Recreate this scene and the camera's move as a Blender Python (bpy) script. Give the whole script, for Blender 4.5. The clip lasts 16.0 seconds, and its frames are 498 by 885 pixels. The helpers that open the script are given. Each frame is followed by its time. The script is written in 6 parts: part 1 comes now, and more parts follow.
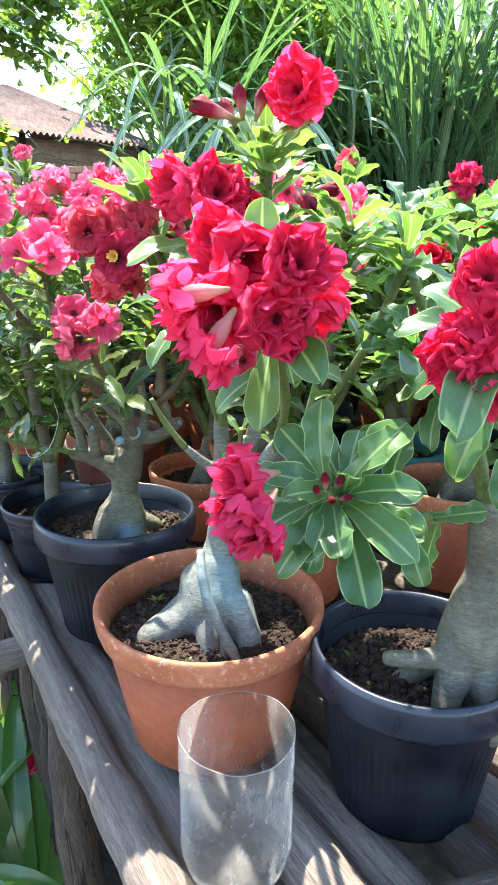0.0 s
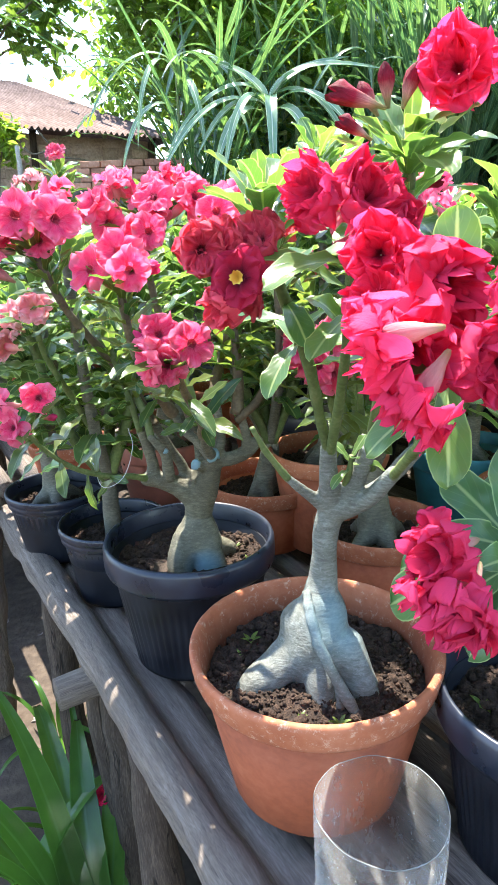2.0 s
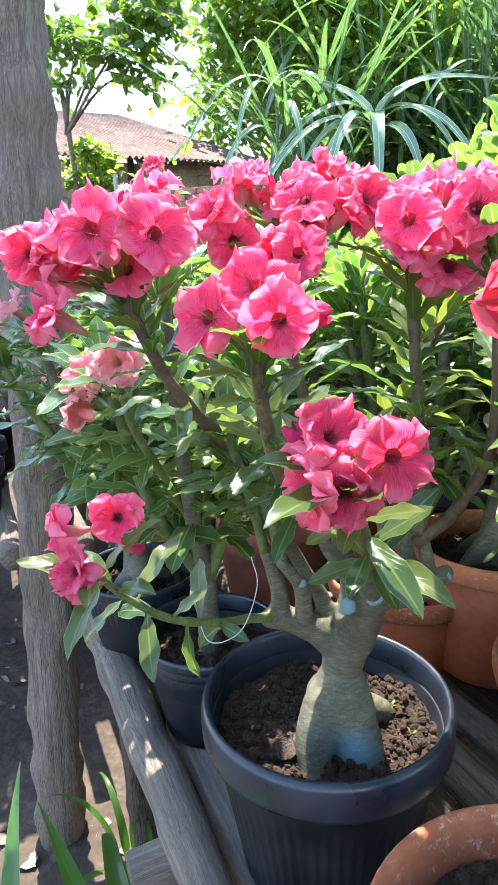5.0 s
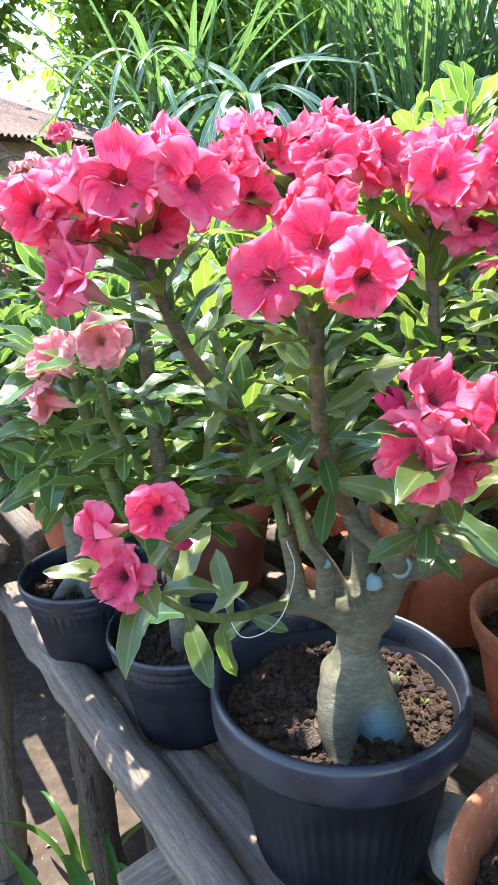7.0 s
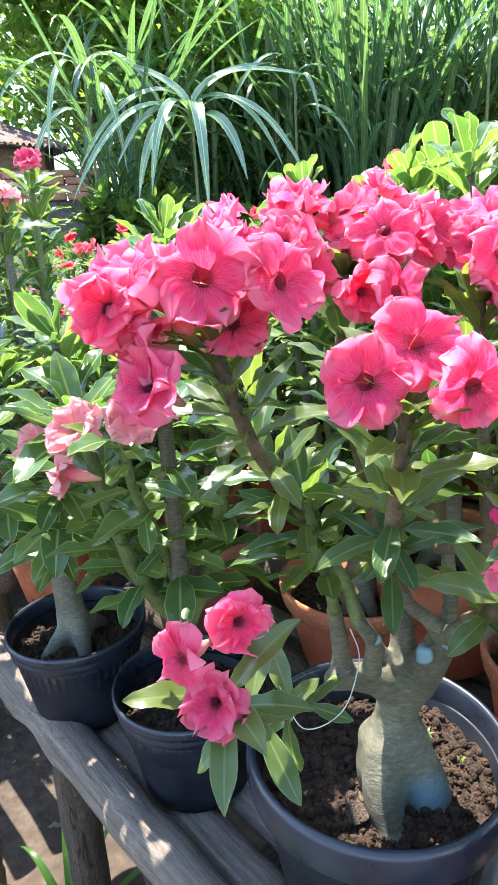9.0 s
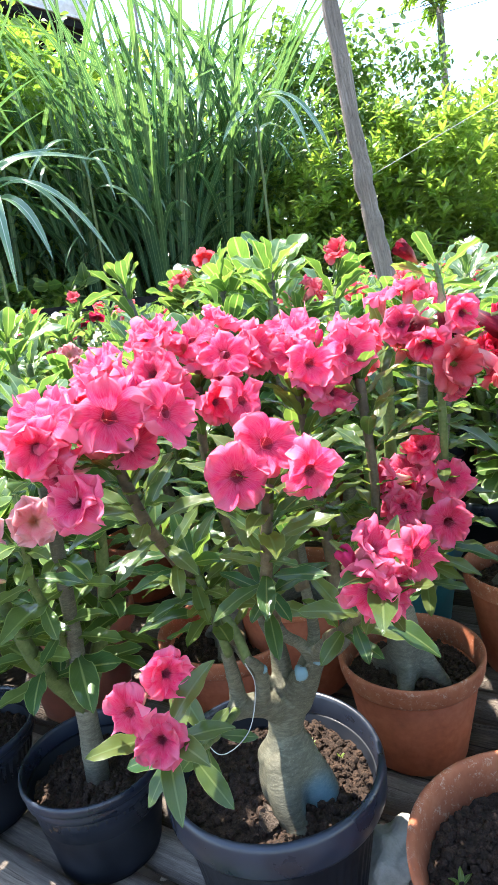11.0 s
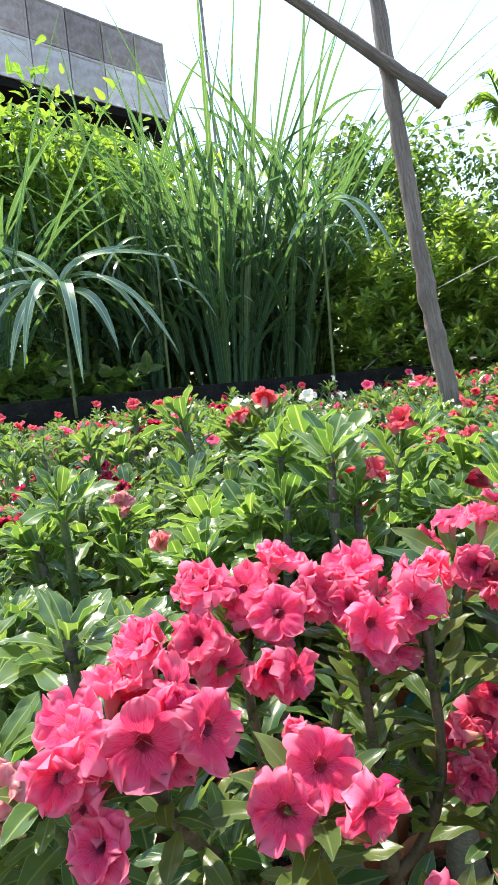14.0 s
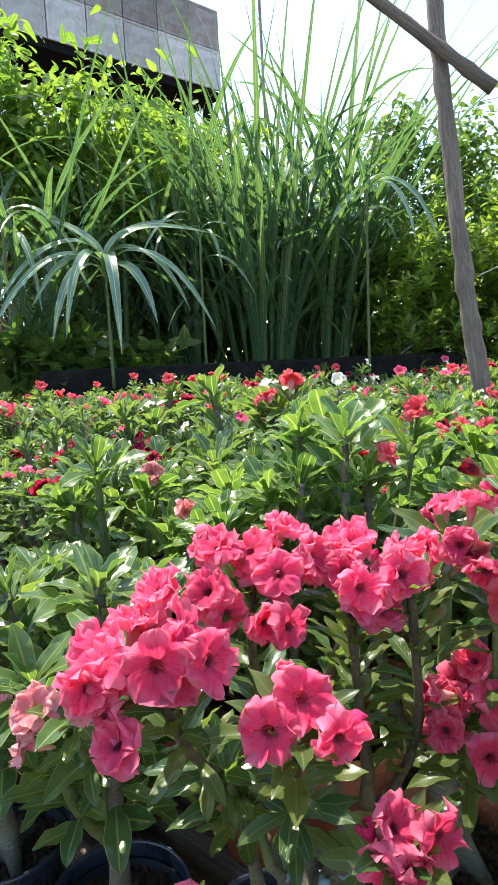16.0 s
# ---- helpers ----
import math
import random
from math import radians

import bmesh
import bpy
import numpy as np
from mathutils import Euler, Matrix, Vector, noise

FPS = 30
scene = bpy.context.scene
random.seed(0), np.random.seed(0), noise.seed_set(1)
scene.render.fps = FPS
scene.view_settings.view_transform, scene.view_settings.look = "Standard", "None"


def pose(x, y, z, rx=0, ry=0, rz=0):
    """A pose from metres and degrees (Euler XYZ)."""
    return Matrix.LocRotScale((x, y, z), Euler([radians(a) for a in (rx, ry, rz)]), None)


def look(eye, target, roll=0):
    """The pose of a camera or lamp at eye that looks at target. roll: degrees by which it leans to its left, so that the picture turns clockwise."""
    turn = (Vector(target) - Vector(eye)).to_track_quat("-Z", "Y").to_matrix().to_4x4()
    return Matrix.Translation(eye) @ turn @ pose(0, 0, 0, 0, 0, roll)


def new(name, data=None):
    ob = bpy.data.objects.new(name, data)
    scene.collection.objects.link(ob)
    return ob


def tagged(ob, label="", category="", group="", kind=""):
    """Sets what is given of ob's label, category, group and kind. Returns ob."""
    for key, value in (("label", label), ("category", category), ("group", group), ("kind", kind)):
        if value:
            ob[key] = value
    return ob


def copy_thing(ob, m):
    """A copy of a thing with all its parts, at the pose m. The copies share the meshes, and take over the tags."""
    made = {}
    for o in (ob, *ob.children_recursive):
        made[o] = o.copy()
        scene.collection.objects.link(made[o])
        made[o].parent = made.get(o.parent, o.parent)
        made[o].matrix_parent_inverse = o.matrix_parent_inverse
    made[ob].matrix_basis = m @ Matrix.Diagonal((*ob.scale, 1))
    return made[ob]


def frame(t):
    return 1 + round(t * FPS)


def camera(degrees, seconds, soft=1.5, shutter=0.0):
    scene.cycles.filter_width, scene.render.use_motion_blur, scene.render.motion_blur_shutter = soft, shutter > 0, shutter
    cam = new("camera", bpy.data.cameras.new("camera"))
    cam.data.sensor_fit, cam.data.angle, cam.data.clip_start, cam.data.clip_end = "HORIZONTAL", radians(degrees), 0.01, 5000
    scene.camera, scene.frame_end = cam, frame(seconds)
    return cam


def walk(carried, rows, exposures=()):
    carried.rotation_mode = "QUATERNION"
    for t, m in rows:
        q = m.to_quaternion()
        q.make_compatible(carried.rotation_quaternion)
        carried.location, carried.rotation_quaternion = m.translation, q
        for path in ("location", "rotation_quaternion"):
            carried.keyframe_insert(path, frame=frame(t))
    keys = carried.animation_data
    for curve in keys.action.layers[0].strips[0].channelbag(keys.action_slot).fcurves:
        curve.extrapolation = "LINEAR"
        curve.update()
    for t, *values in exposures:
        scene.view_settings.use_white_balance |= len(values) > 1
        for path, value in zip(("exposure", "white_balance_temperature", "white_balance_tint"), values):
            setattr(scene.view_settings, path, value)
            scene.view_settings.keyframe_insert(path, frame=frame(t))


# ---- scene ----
cam = camera(43.4, 16.0, soft=0.9)
PATH = [
    (0, (0.023, 0.021, 1.294), (-0.019, 1.944, 0.748), 0.8),
    (0.5, (-0.013, 0.039, 1.298), (-0.102, 1.941, 0.687), 0.8),
    (1, (-0.032, 0.048, 1.307), (-0.154, 1.952, 0.708), -0.6),
    (1.5, (-0.049, 0.07, 1.312), (-0.155, 1.978, 0.722), -0.6),
    (2, (-0.078, 0.106, 1.317), (-0.172, 2.016, 0.733), -1.9),
    (2.5, (-0.112, 0.16, 1.314), (-0.185, 2.06, 0.693), -3.6),
    (3, (-0.142, 0.216, 1.313), (-0.198, 2.119, 0.7), -2.9),
    (3.5, (-0.157, 0.257, 1.319), (-0.258, 2.172, 0.752), -2.7),
    (4, (-0.171, 0.305, 1.324), (-0.368, 2.226, 0.804), -2.1),
    (4.5, (-0.183, 0.368, 1.327), (-0.527, 2.276, 0.834), -1.8),
    (4.7, (-0.183, 0.39, 1.327), (-0.537, 2.295, 0.832), -2.2),
    (6.8, (-0.285, 0.449, 1.31), (-0.368, 2.368, 0.753), -3.0),
    (7, (-0.306, 0.441, 1.314), (-0.281, 2.36, 0.751), -3.2),
    (7.5, (-0.336, 0.431, 1.333), (-0.261, 2.351, 0.777), -3.4),
    (8, (-0.357, 0.459, 1.338), (-0.29, 2.364, 0.731), -3.5),
    (8.5, (-0.385, 0.488, 1.35), (-0.309, 2.407, 0.793), -2.8),
    (9, (-0.389, 0.488, 1.374), (-0.174, 2.393, 0.804), -3.4),
    (9.5, (-0.416, 0.459, 1.382), (0.06, 2.314, 0.806), -5.1),
    (9.7, (-0.434, 0.443, 1.385), (0.115, 2.284, 0.83), -5.5),
    (11.8, (-0.455, 0.378, 1.475), (0.389, 2.148, 1.081), -6.6),
    (12, (-0.449, 0.386, 1.485), (0.424, 2.147, 1.11), -6.1),
    (12.5, (-0.429, 0.402, 1.523), (0.458, 2.168, 1.212), -6.0),
    (13, (-0.412, 0.416, 1.554), (0.448, 2.19, 1.221), -6.2),
    (13.5, (-0.408, 0.436, 1.579), (0.359, 2.26, 1.292), -6.2),
    (14, (-0.411, 0.449, 1.594), (0.226, 2.333, 1.386), -5.3),
    (14.5, (-0.425, 0.452, 1.598), (0.035, 2.389, 1.412), -4.2),
    (15, (-0.43, 0.437, 1.6), (-0.071, 2.392, 1.375), -3.2),
    (15.5, (-0.427, 0.403, 1.607), (-0.064, 2.355, 1.365), -2.3),
    (16, (-0.415, 0.368, 1.605), (0.112, 2.277, 1.332), -2.6),
]
walk(cam, [(t, look(eye, target, roll)) for t, eye, target, roll in PATH],
     [(0, 2.68, 6650, 8), (4.5, 2.66, 6600, 10), (9.7, 2.66, 6600, 9), (12.5, 2.22, 6700, 10), (14.5, 1.76, 7000, 10), (16, 1.72, 7000, 10)])

# ---- world and sun ----
SUN_AZ, SUN_EL = radians(-22), radians(66)      # azimuth from +y towards +x
world = bpy.data.worlds.new("world")
scene.world = world
world.use_nodes = True
wn = world.node_tree.nodes
sky = wn.new("ShaderNodeTexSky")
sky.sky_type, sky.sun_disc = "NISHITA", False
sky.sun_elevation, sky.sun_rotation = SUN_EL, SUN_AZ
sky.air_density, sky.dust_density, sky.ozone_density = 1.0, 0.4, 1.0
world.node_tree.links.new(sky.outputs[0], wn["Background"].inputs[0])
wn["Background"].inputs[1].default_value = 0.15
sun_data = bpy.data.lights.new("sun", "SUN")
sun_data.energy, sun_data.angle, sun_data.color = 3.7, radians(0.6), (1.0, 0.95, 0.87)
sun = new("sun", sun_data)
SUN_DIR = Vector((math.sin(SUN_AZ) * math.cos(SUN_EL), math.cos(SUN_AZ) * math.cos(SUN_EL), math.sin(SUN_EL)))
sun.matrix_world = look(SUN_DIR * 30, (0, 0, 0))
rng = np.random.default_rng(7)


# ---- materials ----
def mat(name):
    m = bpy.data.materials.new(name)
    m.use_nodes = True
    return m, m.node_tree.nodes, m.node_tree.links, m.node_tree.nodes["Principled BSDF"]


def ramp(nodes, stops):
    r = nodes.new("ShaderNodeValToRGB")
    e = r.color_ramp.elements
    while len(e) < len(stops):
        e.new(0.5)
    for el, (p, c) in zip(e, stops):
        el.position, el.color = p, (*c, 1)
    return r


def noise_tex(nodes, links, scale, detail=4, coord="Object", rough=0.55, stretch=None):
    n = nodes.new("ShaderNodeTexNoise")
    n.inputs["Scale"].default_value, n.inputs["Detail"].default_value, n.inputs["Roughness"].default_value = scale, detail, rough
    c = nodes.new("ShaderNodeTexCoord")
    if stretch:
        mp = nodes.new("ShaderNodeMapping")
        mp.inputs["Scale"].default_value = stretch
        links.new(c.outputs[coord], mp.inputs[0])
        links.new(mp.outputs[0], n.inputs["Vector"])
    else:
        links.new(c.outputs[coord], n.inputs["Vector"])
    return n


def bump(nodes, links, b, height, strength, dist):
    u = nodes.new("ShaderNodeBump")
    u.inputs["Strength"].default_value, u.inputs["Distance"].default_value = strength, dist
    links.new(height, u.inputs["Height"])
    links.new(u.outputs[0], b.inputs["Normal"])
    return u


def mixed(nodes, links, fac, a, b, mode="MIX"):
    m = nodes.new("ShaderNodeMix")
    m.data_type, m.blend_type = "RGBA", mode
    for sock, val in ((m.inputs[0], fac), (m.inputs[6], a), (m.inputs[7], b)):
        if isinstance(val, tuple):
            sock.default_value = (*val, 1)
        elif isinstance(val, (int, float)):
            sock.default_value = val
        else:
            links.new(val, sock)
    return m.outputs[2]


def rough_mat(name, dark, mid, light, scale, roughness=0.9, bstr=0.6, bdist=0.01, fine=6.0, stretch=None, spec=0.3, crack=0.0):
    """Two-scale noise colour with relief, for soil, stone, wood, bark and the like."""
    m, n, l, b = mat(name)
    big = noise_tex(n, l, scale, 5, stretch=stretch)
    small = noise_tex(n, l, scale * fine, 6, stretch=stretch)
    r = ramp(n, [(0.3, dark), (0.5, mid), (0.72, light)])
    mx = mixed(n, l, 0.5, big.outputs[0], small.outputs[0])
    l.new(mx, r.inputs[0])
    info = n.new("ShaderNodeObjectInfo")
    hsv = n.new("ShaderNodeHueSaturation")
    mr = n.new("ShaderNodeMapRange")
    mr.inputs[3].default_value, mr.inputs[4].default_value = 0.75, 1.2
    l.new(info.outputs["Random"], mr.inputs[0])
    l.new(mr.outputs[0], hsv.inputs["Value"])
    col = r.outputs[0]
    if crack:
        # long dark splits along the grain
        sp = noise_tex(n, l, scale * 0.5, 2, stretch=(stretch[0], stretch[1], stretch[2] * 0.16))
        dv = n.new("ShaderNodeMath"); dv.operation = "SUBTRACT"; dv.inputs[1].default_value = 0.5
        av = n.new("ShaderNodeMath"); av.operation = "ABSOLUTE"
        l.new(sp.outputs[0], dv.inputs[0]); l.new(dv.outputs[0], av.inputs[0])
        cr = ramp(n, [(0.0, (crack,) * 3), (0.003, (crack * 0.8,) * 3), (0.009, (0, 0, 0))])
        l.new(av.outputs[0], cr.inputs[0])
        blot = noise_tex(n, l, 5, 3)
        br = ramp(n, [(0.4, (0, 0, 0)), (0.62, (0.45, 0.45, 0.45))])
        l.new(blot.outputs[0], br.inputs[0])
        col = mixed(n, l, br.outputs[0], col, tuple(0.5 * (p + q) for p, q in zip(dark, mid)))
        col = mixed(n, l, cr.outputs[0], col, tuple(0.4 * c for c in dark))
        mx = mixed(n, l, cr.outputs[0], mx, (0.0, 0.0, 0.0))
    l.new(col, hsv.inputs["Color"])
    l.new(hsv.outputs[0], b.inputs["Base Color"])
    b.inputs["Roughness"].default_value, b.inputs["Specular IOR Level"].default_value = roughness, spec
    bump(n, l, b, mx, bstr, bdist)
    return m


def leaf_mat(name, dark, light, rib, trans=0.45, rough=0.38, vary=0.25, spec=0.5):
    """A leaf: pale midrib and side veins by its own UV, light coming through the blade."""
    m, n, l, b = mat(name)
    uv = n.new("ShaderNodeTexCoord")
    sep = n.new("ShaderNodeSeparateXYZ")
    l.new(uv.outputs["UV"], sep.inputs[0])
    sub = n.new("ShaderNodeMath"); sub.operation = "SUBTRACT"; sub.inputs[1].default_value = 0.5
    l.new(sep.outputs[0], sub.inputs[0])
    ab = n.new("ShaderNodeMath"); ab.operation = "ABSOLUTE"
    l.new(sub.outputs[0], ab.inputs[0])
    rr = ramp(n, [(0.0, (1, 1, 1)), (0.025, (0.8, 0.8, 0.8)), (0.06, (0, 0, 0))])
    l.new(ab.outputs[0], rr.inputs[0])
    # side veins: stripes slanting from the rib
    md = n.new("ShaderNodeMath"); md.operation = "MULTIPLY_ADD"; md.inputs[1].default_value = -0.7
    l.new(ab.outputs[0], md.inputs[0]); l.new(sep.outputs[1], md.inputs[2])
    sn = n.new("ShaderNodeMath"); sn.operation = "SINE"
    ml = n.new("ShaderNodeMath"); ml.operation = "MULTIPLY"; ml.inputs[1].default_value = 48
    l.new(md.outputs[0], ml.inputs[0]); l.new(ml.outputs[0], sn.inputs[0])
    vr = ramp(n, [(0.8, (0, 0, 0)), (1.0, (0.07, 0.07, 0.07))])
    l.new(sn.outputs[0], vr.inputs[0])
    nz = noise_tex(n, l, 25, 3)
    geo = n.new("ShaderNodeNewGeometry")
    info = n.new("ShaderNodeObjectInfo")
    add = n.new("ShaderNodeMath"); add.operation = "ADD"
    l.new(geo.outputs["Random Per Island"], add.inputs[0]); l.new(info.outputs["Random"], add.inputs[1])
    fr = n.new("ShaderNodeMath"); fr.operation = "FRACT"; l.new(add.outputs[0], fr.inputs[0])
    base = mixed(n, l, fr.outputs[0], dark, light)
    base = mixed(n, l, nz.outputs[0], base, tuple(0.75 * c for c in dark))
    base = mixed(n, l, vr.outputs[0], base, rib)
    base = mixed(n, l, rr.outputs[0], base, rib)
    mg = ramp(n, [(0.455, (0, 0, 0)), (0.49, (0.75, 0.75, 0.75))])
    l.new(ab.outputs[0], mg.inputs[0])
    base = mixed(n, l, mg.outputs[0], base, tuple(min(1.0, 1.25 * c) for c in rib))
    l.new(base, b.inputs["Base Color"])
    b.inputs["Roughness"].default_value, b.inputs["Specular IOR Level"].default_value = rough, spec
    b.inputs["Coat Weight"].default_value, b.inputs["Coat Roughness"].default_value = 0.1, 0.2
    tr = n.new("ShaderNodeBsdfTranslucent")
    tc = mixed(n, l, 1.0, base, (1.0, 1.0, 0.5), "MULTIPLY")
    tb = n.new("ShaderNodeHueSaturation"); tb.inputs["Value"].default_value = 2.1
    l.new(tc, tb.inputs["Color"]); l.new(tb.outputs[0], tr.inputs[0])
    ms = n.new("ShaderNodeMixShader"); ms.inputs[0].default_value = trans
    l.new(b.outputs[0], ms.inputs[1]); l.new(tr.outputs[0], ms.inputs[2])
    l.new(ms.outputs[0], n["Material Output"].inputs[0])
    bump(n, l, b, mixed(n, l, 0.5, vr.outputs[0], nz.outputs[0]), 0.5, 0.004)
    return m


def petal_mat(name, throat, inner, outer, edge, trans=0.4, streak=0.35):
    m, n, l, b = mat(name)
    uv = n.new("ShaderNodeTexCoord")
    sep = n.new("ShaderNodeSeparateXYZ")
    l.new(uv.outputs["UV"], sep.inputs[0])
    nz = noise_tex(n, l, 6, 5, coord="UV", stretch=(7, 0.7, 1), rough=0.65)
    r = ramp(n, [(0.14, throat), (0.36, inner), (0.62, outer), (0.98, edge)])
    l.new(sep.outputs[1], r.inputs[0])
    big = noise_tex(n, l, 30, 3)
    sr = ramp(n, [(0.38, (0, 0, 0)), (0.7, (1, 1, 1))])
    l.new(nz.outputs[0], sr.inputs[0])
    f = n.new("ShaderNodeMath"); f.operation = "MULTIPLY"; f.inputs[1].default_value = streak
    l.new(sr.outputs[0], f.inputs[0])
    col = mixed(n, l, f.outputs[0], r.outputs[0], edge)
    hsv = n.new("ShaderNodeHueSaturation")
    info = n.new("ShaderNodeObjectInfo")
    mr = n.new("ShaderNodeMapRange"); mr.inputs[3].default_value, mr.inputs[4].default_value = 0.8, 1.15
    l.new(info.outputs["Random"], mr.inputs[0]); l.new(mr.outputs[0], hsv.inputs["Value"]); l.new(col, hsv.inputs["Color"])
    l.new(hsv.outputs[0], b.inputs["Base Color"])
    b.inputs["Roughness"].default_value, b.inputs["Specular IOR Level"].default_value = 0.6, 0.2
    tr = n.new("ShaderNodeBsdfTranslucent")
    l.new(hsv.outputs[0], tr.inputs[0])
    ms = n.new("ShaderNodeMixShader"); ms.inputs[0].default_value = trans
    l.new(b.outputs[0], ms.inputs[1]); l.new(tr.outputs[0], ms.inputs[2])
    l.new(ms.outputs[0], n["Material Output"].inputs[0])
    bump(n, l, b, mixed(n, l, 0.4, nz.outputs[0], big.outputs[0]), 0.7, 0.004)
    return m


M_SOIL = rough_mat("potting_soil", (0.01, 0.006, 0.0045), (0.036, 0.021, 0.014), (0.12, 0.07, 0.046), 85, bstr=1.0, bdist=0.006, fine=5)
M_GROUND = rough_mat("ground_soil", (0.024, 0.017, 0.012), (0.056, 0.041, 0.03), (0.115, 0.088, 0.066), 3, bstr=0.8, bdist=0.02, fine=9)
M_WOOD = rough_mat("weathered_wood", (0.06, 0.045, 0.036), (0.19, 0.152, 0.123), (0.39, 0.33, 0.283), 20, bstr=0.9, bdist=0.005, fine=10, stretch=(7, 7, 0.35), roughness=0.85, crack=0.5)
M_DARKWOOD = rough_mat("dark_brown_wood", (0.02, 0.014, 0.01), (0.06, 0.043, 0.032), (0.15, 0.115, 0.088), 12, bstr=0.9, bdist=0.006, fine=8, stretch=(5, 5, 0.5), crack=0.9)
M_POST = rough_mat("old_post_wood", (0.045, 0.034, 0.027), (0.145, 0.112, 0.092), (0.28, 0.235, 0.2), 14, bstr=1.0, bdist=0.008, fine=8, stretch=(5, 5, 0.35), crack=0.4)
M_STONE = rough_mat("concrete", (0.2, 0.19, 0.175), (0.32, 0.305, 0.28), (0.46, 0.44, 0.41), 8, bstr=0.6, bdist=0.01, fine=8)
M_DIRTY = rough_mat("mossy_concrete", (0.03, 0.03, 0.025), (0.09, 0.085, 0.075), (0.2, 0.19, 0.17), 5, bstr=0.8, bdist=0.02, fine=7)
M_BRICK = rough_mat("clay_brick", (0.2, 0.09, 0.06), (0.3, 0.15, 0.1), (0.4, 0.23, 0.17), 9, bstr=0.4, bdist=0.005)
M_DRY = rough_mat("dry_leaf", (0.1, 0.085, 0.075), (0.2, 0.17, 0.15), (0.32, 0.28, 0.24), 60)
M_STEM = rough_mat("green_stem", (0.06, 0.085, 0.028), (0.105, 0.14, 0.045), (0.19, 0.21, 0.09), 45, roughness=0.55, bstr=0.5, bdist=0.003, fine=5)
M_BROWNSTEM = rough_mat("brown_stem", (0.05, 0.036, 0.022), (0.1, 0.072, 0.042), (0.17, 0.135, 0.08), 45, roughness=0.55, bstr=0.5, bdist=0.003, fine=5)
M_BARK = rough_mat("tree_bark", (0.06, 0.05, 0.04), (0.14, 0.115, 0.09), (0.25, 0.22, 0.18), 14, bstr=0.9, bdist=0.01, stretch=(2, 2, 0.5))
M_TANK = rough_mat("galvanised_panel", (0.3, 0.28, 0.27), (0.46, 0.44, 0.43), (0.6, 0.58, 0.56), 1.2, bstr=0.2, bdist=0.02, fine=6)
M_RUST = rough_mat("rusty_panel", (0.17, 0.13, 0.12), (0.29, 0.25, 0.235), (0.42, 0.38, 0.36), 1.2, bstr=0.2, bdist=0.02, fine=6)
M_BAMBOO = rough_mat("woven_bamboo", (0.22, 0.15, 0.12), (0.42, 0.31, 0.25), (0.58, 0.46, 0.39), 5, bstr=0.4, bdist=0.01, fine=8)
M_ROOF = rough_mat("rusted_iron_roof", (0.06, 0.042, 0.037), (0.115, 0.081, 0.071), (0.19, 0.143, 0.128), 2.5, bstr=0.2, bdist=0.01, fine=6, roughness=0.95, spec=0.1)
M_DARK = rough_mat("dark_netting", (0.006, 0.006, 0.006), (0.014, 0.014, 0.013), (0.03, 0.028, 0.026), 12, roughness=1.0, spec=0.05)


def bark_mat(name, dark, mid, light, blue):
    """Smooth caudex bark with fine horizontal rings and a sprayed blue stain."""
    m, n, l, b = mat(name)
    big = noise_tex(n, l, 14, 5)
    fine = noise_tex(n, l, 190, 7, stretch=(0.5, 0.5, 1.8), rough=0.75)
    r = ramp(n, [(0.36, dark), (0.5, mid), (0.64, light)])
    wrink = noise_tex(n, l, 70, 6, stretch=(0.35, 0.35, 2.6), rough=0.7)
    mx = mixed(n, l, 0.13, mixed(n, l, 0.55, big.outputs[0], fine.outputs[0]), wrink.outputs[0])
    l.new(mx, r.inputs[0])
    sp = noise_tex(n, l, 330, 4, rough=0.8)
    spr = ramp(n, [(0.56, (0, 0, 0)), (0.72, (0.35, 0.35, 0.35))])
    l.new(sp.outputs[0], spr.inputs[0])
    col = mixed(n, l, spr.outputs[0], r.outputs[0], tuple(min(1.0, 1.7 * c) for c in light))
    if blue:
        c = n.new("ShaderNodeTexCoord")
        d = n.new("ShaderNodeVectorMath"); d.operation = "DISTANCE"; d.inputs[1].default_value = blue[:3]
        l.new(c.outputs["Object"], d.inputs[0])
        w = n.new("ShaderNodeMath"); w.operation = "MULTIPLY_ADD"; w.inputs[1].default_value = 0.012
        l.new(big.outputs[0], w.inputs[0]); l.new(d.outputs["Value"], w.inputs[2])
        br = ramp(n, [(0.0, (0.85, 0.85, 0.85)), (blue[3], (0.6, 0.6, 0.6)), (blue[3] * 2.0, (0, 0, 0))])
        l.new(w.outputs[0], br.inputs[0])
        col = mixed(n, l, br.outputs[0], col, (0.12, 0.26, 0.33))
    l.new(col, b.inputs["Base Color"])
    b.inputs["Roughness"].default_value, b.inputs["Specular IOR Level"].default_value = 0.6, 0.35
    bump(n, l, b, mx, 0.9, 0.0045)
    return m


M_CAUDEX_A = bark_mat("caudex_bark_grey", (0.055, 0.055, 0.043), (0.135, 0.14, 0.12), (0.26, 0.28, 0.25), (0.032, -0.04, 0.232, 0.03))
M_CAUDEX_B = bark_mat("caudex_bark_olive", (0.036, 0.033, 0.021), (0.09, 0.084, 0.056), (0.2, 0.19, 0.135), (0.034, -0.068, 0.168, 0.021))
M_CAUDEX = bark_mat("caudex_bark", (0.045, 0.04, 0.028), (0.105, 0.096, 0.068), (0.21, 0.195, 0.145), None)


